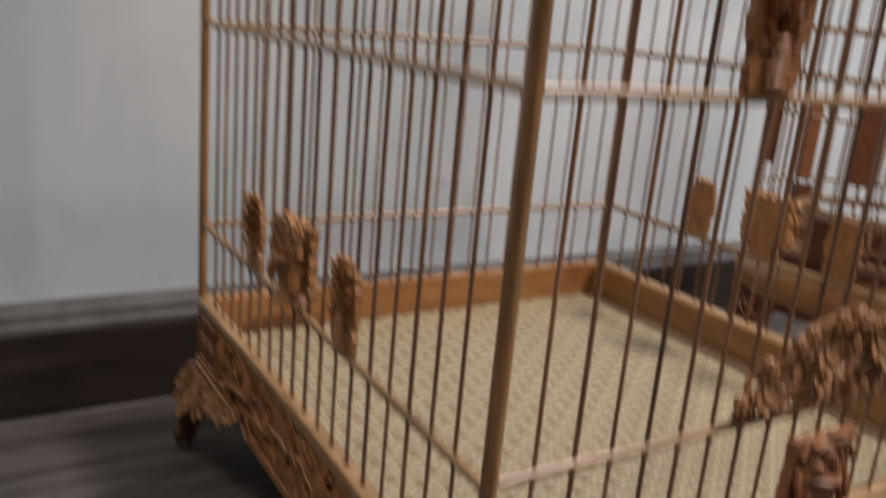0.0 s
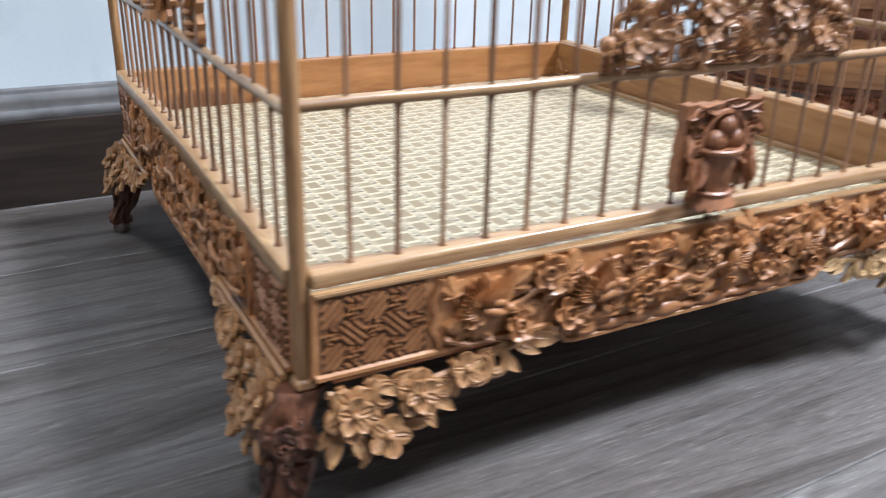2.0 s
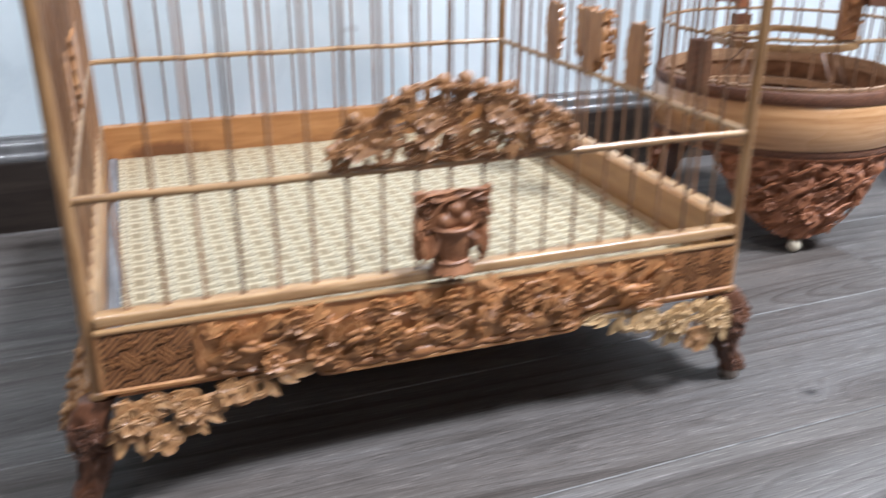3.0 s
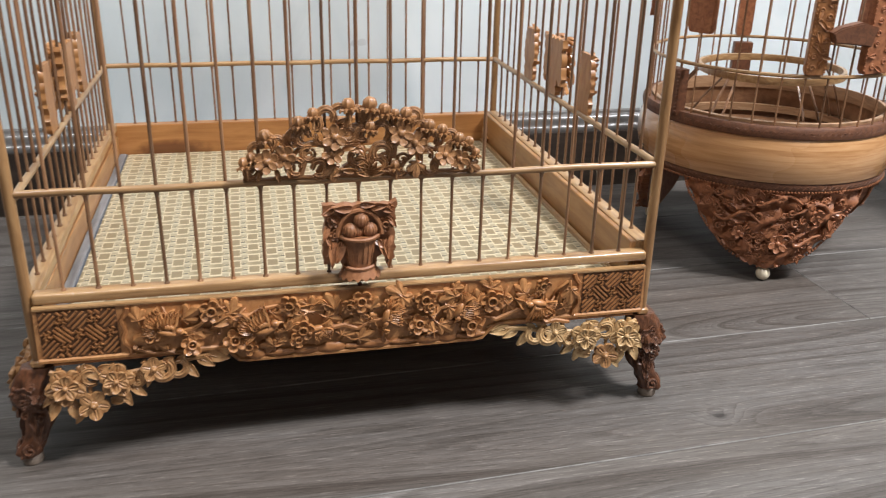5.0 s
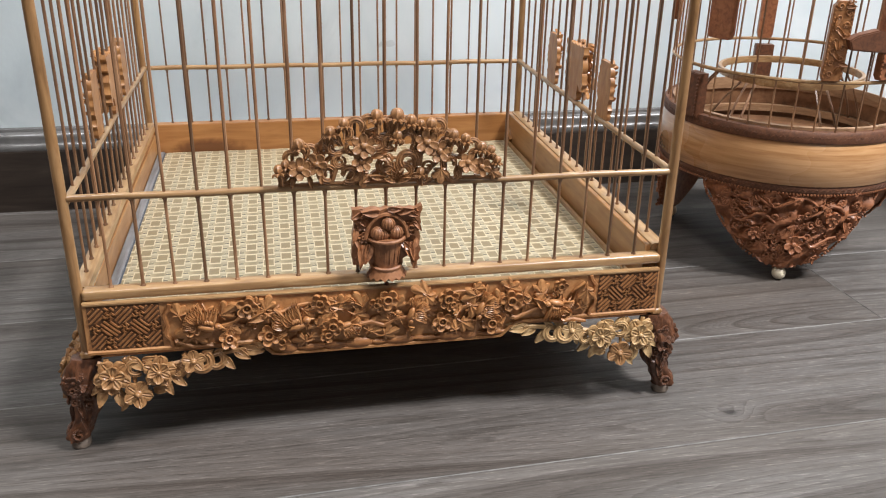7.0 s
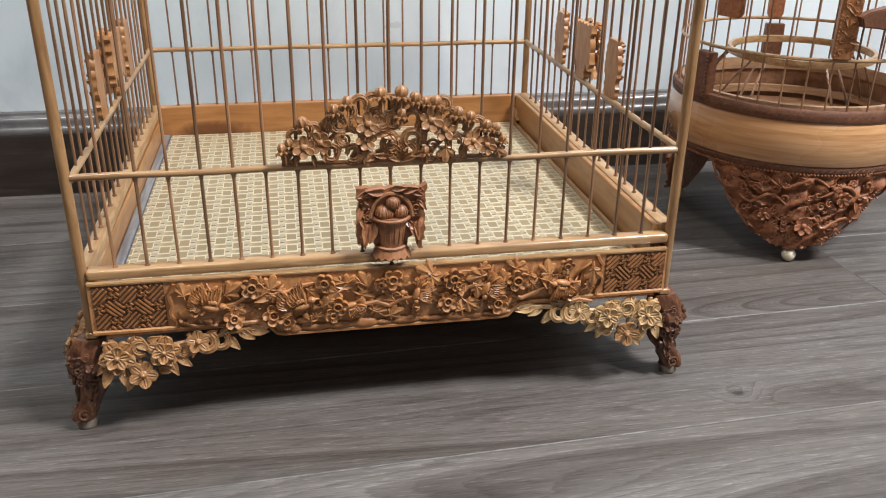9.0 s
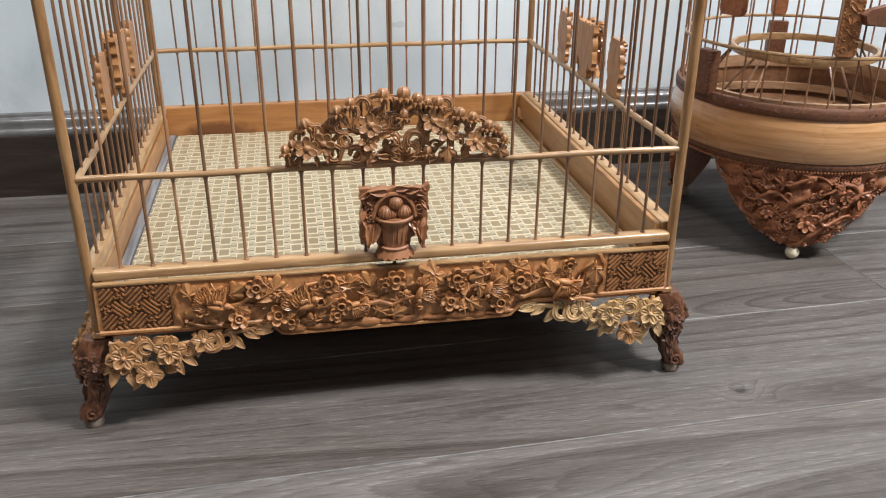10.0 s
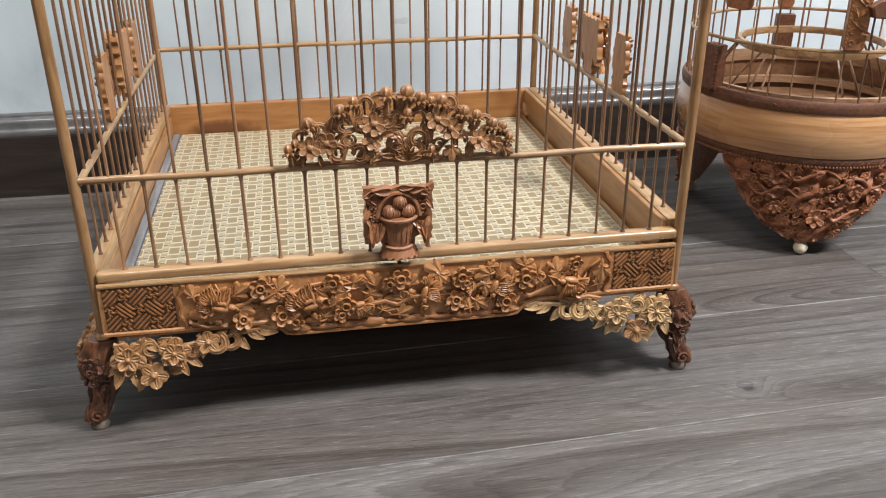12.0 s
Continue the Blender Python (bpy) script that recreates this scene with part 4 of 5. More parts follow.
def leg(cage, cx, cy, sx, sy):
    """A cabriole leg of dark wood: broad carved knee, slim ankle, scrolled foot."""
    # height, way out from the corner, half width
    prof = ((0.0640, 0.0034, 0.0102), (0.0615, 0.0046, 0.0106), (0.058, 0.0062, 0.0110), (0.052, 0.0080, 0.0116), (0.046, 0.0092, 0.0116), (0.040, 0.0088, 0.0104), (0.034, 0.0076, 0.0096), (0.028, 0.0072, 0.0090),
            (0.022, 0.0086, 0.0082), (0.017, 0.0112, 0.0078), (0.0125, 0.0130, 0.0082), (0.009, 0.0138, 0.0081), (0.0066, 0.0138, 0.0074), (0.0058, 0.0136, 0.0060))
    bm = bmesh.new()
    n, rings = 30, []
    for z, out, half in prof:
        ring = []
        for k in range(n):
            a = 2 * math.pi * k / n
            c, s = math.cos(a), math.sin(a)
            sq = (abs(c) ** 4 + abs(s) ** 4) ** -0.25
            p = Vector((cx + sx * out * 1.15 + half * sq * c * 0.9, cy - sy * (0.0062 - 0.32 * out) + half * sq * s * 0.9, z))
            if 0.004 < z < 0.0635:
                amount = 0.0016 if z > 0.055 else 0.0042 if z > 0.026 else 0.0024
                q = p * 190 + Vector((sx * 3.1, sy * 5.3, 0))
                p += Vector((c, s, 0)) * amount * (noise.noise(q) + 0.7 * noise.noise(q * 2.3) + 0.5 * noise.noise(q * 4.7) - 0.25)
            ring.append(bm.verts.new(p))
        rings.append(ring)
    for r0, r1 in zip(rings, rings[1:]):
        for k in range(n):
            bm.faces.new((r0[k], r1[k], r1[(k + 1) % n], r0[(k + 1) % n]))
    bm.faces.new(rings[0])
    bm.faces.new(rings[-1][::-1])
    bmesh.ops.recalc_face_normals(bm, faces=bm.faces)
    bmesh.ops.subdivide_edges(bm, edges=bm.edges[:], cuts=1, use_grid_fill=True, smooth=0.6)
    ob = part("leg", bm, LEGWOOD, cage, "dark red-brown carved cabriole leg")
    px, py = cx + sx * 0.0138 * 1.15, cy - sy * (0.0062 - 0.32 * 0.0138)
    part("foot_pad", lathe(bmesh.new(), px, py, [(0.0003, 0.0002), (0.0054, 0.0002), (0.0060, 0.0012), (0.0060, 0.0050), (0.0055, 0.0064), (0.0003, 0.0064)], 24), PAD, ob, "grey-brown worn foot pad")
    # lumps of carving on the two outer faces of the knee, leaves down the shin, a scroll at the foot
    rng = random.Random(int(31 + 7 * sx + 3 * sy))
    for (w, u) in (((sx, 0), (0, 1)), ((0, sy), (1, 0))):
        turn = Vector((w[0], w[1], 0.12)).to_track_quat("Z", "Y").to_matrix().to_4x4()

        def on_leg(du, z, reach):
            return Matrix.Translation(Vector((cx + sx * 0.0090 + w[0] * reach + u[0] * du, cy - sy * 0.0032 + w[1] * reach + u[1] * du, z))) @ turn

        for du, z, r in ((-0.0035, 0.0500, 0.0050), (0.0040, 0.0470, 0.0046), (-0.0010, 0.0415, 0.0044)):
            motif("flower", "rose", "leg", ob, on_leg(du, z, 0.0096) @ pose(0, 0, 0, rng.uniform(-20, 20), rng.uniform(-20, 20), rng.uniform(0, 60)) @ Matrix.Diagonal((r, r, r * 0.75, 1)))
        for du, z, r in ((0.0045, 0.0400, 0.0052), (-0.0050, 0.0440, 0.0048), (0.0010, 0.0530, 0.0046), (-0.0045, 0.0355, 0.0046), (0.0030, 0.0330, 0.0046)):
            motif("scroll", "", "leg", ob, on_leg(du, z, 0.0084) @ pose(0, 0, 0, 0, 0, rng.uniform(0, 360)) @ Matrix.Diagonal((r, r, r * 1.2, 1)))
        for du, z, r, lean in ((-0.002, 0.034, 0.011, -80), (0.003, 0.032, 0.011, -100), (0.000, 0.028, 0.013, -90)):
            motif("leaf", "blade", "leg", ob, on_leg(du, z, 0.0066) @ pose(0, 0, 0, 0, 0, lean) @ Matrix.Diagonal((r, r, r * 0.8, 1)))
        motif("scroll", "", "leg", ob, Matrix.Translation(Vector((cx + sx * 0.0150 + w[0] * 0.0058, cy - sy * 0.0020 + w[1] * 0.0058, 0.0110))) @ turn @ Matrix.Diagonal((0.0066, 0.0066, 0.008, 1)))


def bracket(cage, f, s, key, strip_mat, flare=5):
    """A pierced spray of boxwood flowers and leaves under the board, running away from a leg."""
    bm = bmesh.new()
    f = f @ pose(0, 0.069, 0) @ pose(0, 0, 0, -flare, 0, 0) @ pose(0, -0.069, 0)
    strip = [(s * 0.006, 0.0690, 0.0006), (s * 0.045, 0.0693, 0.0008), (s * 0.098, 0.0694, 0.0006)]
    tube(bm, [f @ Vector(p) for p in strip], 0.0016 if strip_mat is PALE else 0.0011, 6)
    ob = part("corner_bracket", bm, strip_mat, cage, "pale boxwood spray of carved flowers and leaves")
    stems = bmesh.new()
    for pts in (((0.003, 0.0645), (0.014, 0.0600), (0.026, 0.0606), (0.044, 0.0600), (0.058, 0.0620), (0.070, 0.0640), (0.084, 0.0664), (0.098, 0.0682)), ((0.019, 0.0605), (0.023, 0.0545), (0.0235, 0.0470)), ((0.008, 0.0668), (0.009, 0.0580), (0.010, 0.0500)),
                ((0.036, 0.0668), (0.038, 0.0600), (0.041, 0.0535)), ((0.053, 0.0668), (0.056, 0.0620), (0.0590, 0.0600)), ((0.018, 0.0668), (0.022, 0.0625), (0.028, 0.0608))):
        tube(stems, [f @ Vector((s * u, v, 0.0012)) for u, v in pts], [0.0017] * (len(pts) - 1) + [0.0007], 6)
    part("stem", stems, CREAM if key == "cream" else PALE, ob)
    grow = 1.1 if flare > 10 else 1.0
    for kind, u, v, w, r, turn in (("double", 0.0112, 0.0560, 0.0042, 0.0108, 10), ("double", 0.0385, 0.0572, 0.0042, 0.0098, 44), ("star", 0.0590, 0.0620, 0.0038, 0.0073, 20), ("star", 0.0248, 0.0435, 0.0048, 0.0086, 62)):
        motif("flower", kind, "pale" if v < 0.05 else key, ob, at_uv(f, s * u, v, w, r * grow, turn, -4, s * 5))
    for u, v, turn, size in ((0.0055, 0.0480, 250, 0.0130), (0.0125, 0.0470, 280, 0.0125), (0.0175, 0.0430, 214, 0.0085), (0.0335, 0.0440, 4, 0.0105), (0.0180, 0.0385, 235, 0.0080), (0.0030, 0.0500, 225, 0.0080), (0.0185, 0.0620, 62, 0.0076), (0.0215, 0.0665, 318, 0.0125), (0.0290, 0.0640, 20, 0.0080),
                              (0.0405, 0.0500, 296, 0.0110), (0.0455, 0.0530, 318, 0.0110), (0.0470, 0.0565, 8, 0.0090), (0.0640, 0.0650, 24, 0.0080), (0.0560, 0.0560, 250, 0.0060), (0.0760, 0.0625, 312, 0.0110), (0.0835, 0.0660, 330, 0.0110), (0.0885, 0.0672, 350, 0.0135), (0.0720, 0.0655, 30, 0.0070), (0.0930, 0.0678, 8, 0.0110)):
        a = turn if s > 0 else 180 - turn
        motif("leaf", "lance", key, ob, at_uv(f, s * u, v, 0.0014, size, a, -4, -6 * s))
    for u, v, r, turn in ((0.0690, 0.0625, 0.0110, 205), (0.0765, 0.0635, 0.0095, 215), (0.0245, 0.0560, 0.0085, 100), (0.0510, 0.0590, 0.0070, 250)):
        motif("acanthus", "", key, ob, f @ Matrix.Diagonal((s, 1, 1, 1)) @ pose(u, v, 0.0014) @ pose(0, 0, 0, 0, 0, turn) @ Matrix.Diagonal((r, r, r, 1)))


def arch_carving(cage):
    """The pierced arch of flowers, buds and scrolls that stands on the middle rail of the door."""
    f = face_frame(0.1150, -0.0006, Z_MID + 0.0024, "front")
    length = 0.136
    rng = random.Random(11)
    base = bmesh.new()
    tube(base, [f @ Vector((u, 0.0002 + 0.0003 * math.sin(u * 900), 0.0006)) for u in [0.001 + (length - 0.002) * k / 12 for k in range(13)]], 0.0011, 7)
    ob = part("arch_carving", base, ARCH, cage, "pierced brown carving of flowers, buds and scrolls")

    # stems that wind up from the rail to the buds
    stems = bmesh.new()
    runs = (
        ((0.032, 0.001), (0.035, 0.010), (0.034, 0.019), (0.030, 0.025), (0.033, 0.029)),
        ((0.034, 0.018), (0.040, 0.0195), (0.046, 0.018), (0.050, 0.016)),
        ((0.046, 0.026), (0.041, 0.030), (0.039, 0.034)),
        ((0.051, 0.023), (0.054, 0.030), (0.059, 0.032), (0.059, 0.038)),
        ((0.054, 0.027), (0.060, 0.0275), (0.067, 0.029), (0.070, 0.034), (0.070, 0.039)),
        ((0.069, 0.027), (0.066, 0.022), (0.062, 0.017), (0.059, 0.014)),
        ((0.056, 0.004), (0.063, 0.009), (0.070, 0.009), (0.078, 0.008), (0.084, 0.010)),
        ((0.084, 0.009), (0.085, 0.018), (0.082, 0.026), (0.079, 0.031), (0.078, 0.036)),
        ((0.087, 0.024), (0.091, 0.029), (0.090, 0.033)),
        ((0.095, 0.019), (0.099, 0.024), (0.103, 0.026)),
        ((0.095, 0.017), (0.102, 0.0145), (0.108, 0.013), (0.113, 0.019), (0.111, 0.024)),
        ((0.110, 0.011), (0.117, 0.015), (0.121, 0.018)),
    )
    twigs = (
        ((0.098, 0.001), (0.099, 0.008), (0.096, 0.014)),
        ((0.107, 0.001), (0.108, 0.007), (0.112, 0.010)),
        ((0.086, 0.001), (0.090, 0.006), (0.097, 0.012)),
        ((0.003, 0.002), (0.007, 0.006), (0.014, 0.010), (0.018, 0.017), (0.016, 0.023)),
        ((0.020, 0.012), (0.026, 0.018), (0.028, 0.023)),
        ((0.028, 0.004), (0.028, 0.012), (0.033, 0.018)),
        ((0.042, 0.002), (0.045, 0.008), (0.049, 0.014)),
        ((0.123, 0.001), (0.122, 0.008), (0.127, 0.012), (0.131, 0.010)),
        ((0.058, 0.003), (0.063, 0.0015), (0.070, 0.0022), (0.077, 0.0015), (0.083, 0.003)),
    )
    for n, run in enumerate(runs + twigs):
        pts = [f @ Vector((u, v, 0.0012 * math.sin(n + 1.7 * k))) for k, (u, v) in enumerate(run)]
        tube(stems, pts, [0.0019 - 0.0008 * k / len(run) for k in range(len(run))], 7)
    part("stem", stems, ARCH, ob)
    for u, v, r in ((0.0140, 0.0110, 0.0072), (0.0235, 0.0133, 0.0072), (0.0510, 0.0232, 0.0076), (0.0498, 0.0140, 0.0066), (0.0880, 0.0240, 0.0076), (0.0955, 0.0182, 0.0072), (0.1130, 0.0106, 0.0066), (0.1215, 0.0077, 0.0062)):
        motif("flower", "rose", "arch", ob, at_uv(f, u, v, 0.0050, r * 0.95, rng.uniform(0, 60), -16, rng.uniform(-8, 8)))
    for u, v, size in ((0.0150, 0.0249, 0.0084), (0.0328, 0.0315, 0.0080), (0.0398, 0.0358, 0.0076), (0.0590, 0.0398, 0.0090), (0.0703, 0.0398, 0.0100), (0.0703, 0.0278, 0.0080), (0.0785, 0.0369, 0.0084), (0.0845, 0.0345, 0.0064), (0.0905, 0.0343, 0.0086),
                       (0.1035, 0.0270, 0.0086), (0.1115, 0.0248, 0.0074), (0.1210, 0.0191, 0.0080), (0.1265, 0.0170, 0.0070), (0.0025, 0.0097, 0.0080), (0.0068, 0.0130, 0.0070), (0.0848, 0.0050, 0.0072), (0.1310, 0.0105, 0.0064)):
        lean = -(u - length / 2) * 200
        size *= 0.86
        motif("bud", "", "arch", ob, at_uv(f, u, v - 0.30 * size, 0.0026, size, lean + rng.uniform(-10, 10), rng.uniform(-12, 4)))

    def curl(u, v, size, turn):
        """A curled leaf laid with the eye of its bow at u, v."""
        motif("acanthus", "", "arch", ob, at_uv(f, u, v, 0.0010, size, turn, -8) @ pose(-0.5, 0.1, 0))

    for u, v, size, turn in ((0.0470, 0.0340, 0.0086, 0), (0.0950, 0.0322, 0.0082, -10), (0.0980, 0.0262, 0.0080, -30), (0.0772, 0.0250, 0.0086, 10), (0.0772, 0.0125, 0.0098, 20), (0.0545, 0.0358, 0.0080, 40), (0.0640, 0.0345, 0.0076, -20), (0.0622, 0.0300, 0.0080, 160),
                             (0.0300, 0.0065, 0.0090, 90), (0.0420, 0.0050, 0.0092, -80), (0.0870, 0.0030, 0.0080, 130), (0.1045, 0.0030, 0.0076, 200)):
        curl(u, v, size, turn)
    for u, v, size, turn in ((0.1050, 0.0190, 0.0076, 0), (0.0330, 0.0262, 0.0078, 20), (0.0400, 0.0300, 0.0080, -30), (0.0740, 0.0322, 0.0074, 0), (0.0815, 0.0300, 0.0076, -40), (0.0640, 0.0110, 0.0090, 170), (0.0150, 0.0205, 0.0080, 0), (0.0275, 0.0205, 0.0076, 30), (0.1160, 0.0198, 0.0074, -20),
                             (0.0370, 0.0140, 0.0074, 120), (0.1100, 0.0040, 0.0070, 60), (0.0070, 0.0045, 0.0082, 40), (0.1270, 0.0105, 0.0070, -60)):
        curl(u, v, size, turn)
    for kind, u, v, size, turn in (("fern", 0.0560, 0.0190, 0.0165, -38), ("maple", 0.0500, 0.0085, 0.0100, -90), ("maple", 0.0965, 0.0085, 0.0100, -90), ("maple", 0.1265, 0.0050, 0.0080, -30), ("blade", 0.0620, 0.0030, 0.0085, 165), ("blade", 0.0790, 0.0030, 0.0080, 15), ("blade", 0.0250, 0.0215, 0.0085, 70),
                                   ("blade", 0.0190, 0.0055, 0.0075, -80), ("blade", 0.0105, 0.0055, 0.0070, -110), ("blade", 0.0245, 0.0070, 0.0070, -75), ("fern", 0.0985, 0.0130, 0.0090, -20), ("blade", 0.0560, 0.0050, 0.0080, -150)):
        motif("leaf", kind, "arch", ob, at_uv(f, u, v, 0.0026, size, turn, -8, -8))
    # half blossom over the middle of the rail
    for k in range(7):
        motif("leaf", "blade", "arch", ob, at_uv(f, 0.0705, 0.0012, 0.0030, 0.0085, 12 + 26 * k, 0, -12))
    for u, v, size, turn in ((0.0345, 0.0225, 0.0080, 60), (0.0445, 0.0225, 0.0076, 200), (0.0360, 0.0075, 0.0070, 0), (0.0590, 0.0235, 0.0080, -60), (0.0660, 0.0240, 0.0080, 110), (0.0830, 0.0205, 0.0074, 200), (0.1020, 0.0100, 0.0074, 20), (0.0200, 0.0200, 0.0070, -40), (0.0095, 0.0170, 0.0070, 70), (0.1180, 0.0140, 0.0066, 30), (0.0690, 0.0350, 0.0070, 180), (0.0880, 0.0305, 0.0070, 180), (0.0660, 0.0060, 0.0080, 30), (0.0750, 0.0060, 0.0080, -30)):
        curl(u, v, size, turn)
    for k in range(12):
        u = 0.006 + (length - 0.012) * (k + rng.random() * 0.6) / 12
        motif("scroll", "", "arch", ob, at_uv(f, u, rng.uniform(0.003, 0.012 + 0.016 * math.sin(math.pi * u / length)), 0.0004, rng.uniform(0.0052, 0.0070), rng.uniform(0, 360), rng.uniform(-15, 15)) @ Matrix.Diagonal((rng.choice((-1, 1)), 1, 1, 1)))


def wavy(points, amount, rng):
    """An outline with uneven edges: every side broken into short waves."""
    out = []
    for (u0, v0), (u1, v1) in zip(points, points[1:] + points[:1]):
        d = math.hypot(u1 - u0, v1 - v0)
        n = max(2, int(d / 0.0028))
        for k in range(n):
            s = k / n
            nx, ny = -(v1 - v0) / d, (u1 - u0) / d
            off = amount * (math.sin(k * 2.4 + u0 * 900) + rng.uniform(-0.5, 0.5)) if k else 0
            out.append((u0 + (u1 - u0) * s + nx * off, v0 + (v1 - v0) * s + ny * off))
    return out


def basket_plaque(cage, f, h, key, mat, deep=0.001):
    """A small carved plaque: fruit basket with a hoop handle, flowers and leaves round it."""
    rng = random.Random(7)
    k = h / 0.0445
    if deep > 0.002:
        f = f @ pose(0, 0, -0.0022)
    bm = bmesh.new()
    back = [(-0.0195, 0.046), (0.0165, 0.0445), (0.0205, 0.047), (0.019, 0.030), (0.0195, 0.012), (0.0145, 0.008), (0.0135, 0.016), (0.0095, 0.0125), (0.009, 0.001), (-0.009, 0.001), (-0.010, 0.014), (-0.014, 0.010), (-0.0195, 0.010), (-0.020, 0.022), (-0.0185, 0.034)]
    back = [(u * k * 1.06, v * k) for u, v in back]
    prism(bm, wavy(back[::-1], (0.0012 if deep > 0.002 else 0.0006) * k, rng)[::-1], -deep * k, (0.0024 if deep > 0.002 else 0.0045) * k, f, 0)
    ob = part("basket_plaque", bm, mat, cage, "carved plaque with a basket of fruit")
    body = bmesh.new()

    def tr(u, v, w):
        return f @ Vector((u * k, v * k, w * k))

    ring = [(0.0105, 0.0275), (0.0095, 0.020), (0.0083, 0.013), (0.0078, 0.0085), (0.0076, 0.006), (0.0074, 0.004)]
    rows_ = [[body.verts.new(tr(r * math.cos(a), v, 0.0035 + 0.75 * r * math.sin(a))) for a in [math.pi * j / 12 for j in range(13)]] for r, v in ring]
    for r0, r1 in zip(rows_, rows_[1:]):
        for j in range(12):
            body.faces.new((r0[j], r1[j], r1[j + 1], r0[j + 1]))
    body.faces.new(rows_[0][::-1])
    body.faces.new(rows_[-1])
    for v, r in ((0.0275, 0.0112), (0.0090, 0.0088)):
        tube(body, [tr(r * math.cos(a), v - 0.0012 * math.sin(a), 0.0035 + 0.78 * r * math.sin(a)) for a in [math.pi * j / 14 for j in range(15)]], 0.0012 * k, 6)
    for j in range(1, 9):
        a = math.pi * j / 9
        tube(body, [tr(0.0098 * math.cos(a), 0.0245, 0.0035 + 0.0075 * math.sin(a)), tr(0.0083 * math.cos(a), 0.011, 0.0035 + 0.0065 * math.sin(a))], 0.0003 * k, 5)
    part("basket", body, mat, ob)
    hoop = [tr(0.0128 * math.cos(a), 0.0275 + 0.0150 * math.sin(a), 0.0062) for a in [math.pi * j / 16 for j in range(17)]]
    part("hoop_handle", tube(bmesh.new(), hoop, 0.0014 * k, 7), mat, ob)
    fruit = bmesh.new()
    for u, v, r in ((0.001, 0.0365, 0.0042), (-0.0052, 0.0305, 0.0046), (0.0056, 0.0308, 0.0044), (-0.0015, 0.0300, 0.0034)):
        ball(fruit, tr(u, v, 0.0062), r * k, seg=10, rings=8)
        for j in range(7):
            a = math.pi * (j + 0.5) / 7
            tube(fruit, [tr(u + r * 1.03 * math.cos(a) * math.cos(b_), v + r * 1.03 * math.sin(b_), 0.0062 + r * 1.03 * math.sin(a) * math.cos(b_)) for b_ in [-1.3 + 0.65 * n for n in range(5)]], 0.0003 * k, 5)
    part("fruit", fruit, mat, ob)
    trim = bmesh.new()
    for u, v, r in ((0.0150, 0.0335, 0.0046), (-0.0145, 0.0370, 0.0042), (0.0165, 0.0430, 0.0034), (-0.0140, 0.0285, 0.0036)):
        join(trim, flower_bm("plum"), at_uv(f, u * k, v * k, 0.0056 * k, r * k, u * 9000, -6))
    for u, v, turn, s in ((-0.010, 0.024, 250, 0.013), (-0.015, 0.024, 262, 0.014), (0.012, 0.024, 285, 0.012), (0.0155, 0.024, 275, 0.013), (-0.013, 0.022, 225, 0.009), (0.009, 0.024, 320, 0.009), (-0.004, 0.044, 170, 0.012), (0.006, 0.044, 10, 0.011), (-0.014, 0.044, 200, 0.008), (0.016, 0.016, 270, 0.009), (-0.016, 0.016, 265, 0.008), (0.017, 0.038, 300, 0.008), (-0.018, 0.034, 250, 0.009), (-0.017, 0.041, 310, 0.007), (0.012, 0.0435, 340, 0.008), (0.0185, 0.026, 245, 0.008), (-0.0185, 0.027, 290, 0.007), (-0.009, 0.0445, 200, 0.008), (0.001, 0.0455, 5, 0.009)):
        join(trim, leaf_bm("blade"), at_uv(f, u * k, v * k, 0.0056 * k, s * k, turn, -6, -8))
    skirt = []
    for r, v0, w in ((0.0088, 0.0085, 0.0), (0.0124, 0.003, 0.0), (0.0112, 0.003, 0.0), (0.0078, 0.0080, 0.0)):
        skirt.append([trim.verts.new(tr(r * math.cos(a), v0 - (0.0022 if j % 2 and v0 == 0.003 else 0.0), 0.003 + 0.8 * r * math.sin(a))) for j, a in enumerate([math.pi * j / 16 for j in range(17)])])
    for r0, r1 in zip(skirt, skirt[1:] + skirt[:1]):
        for j in range(16):
            trim.faces.new((r0[j], r1[j], r1[j + 1], r0[j + 1]))
    part("leaf_trim", trim, mat, ob)


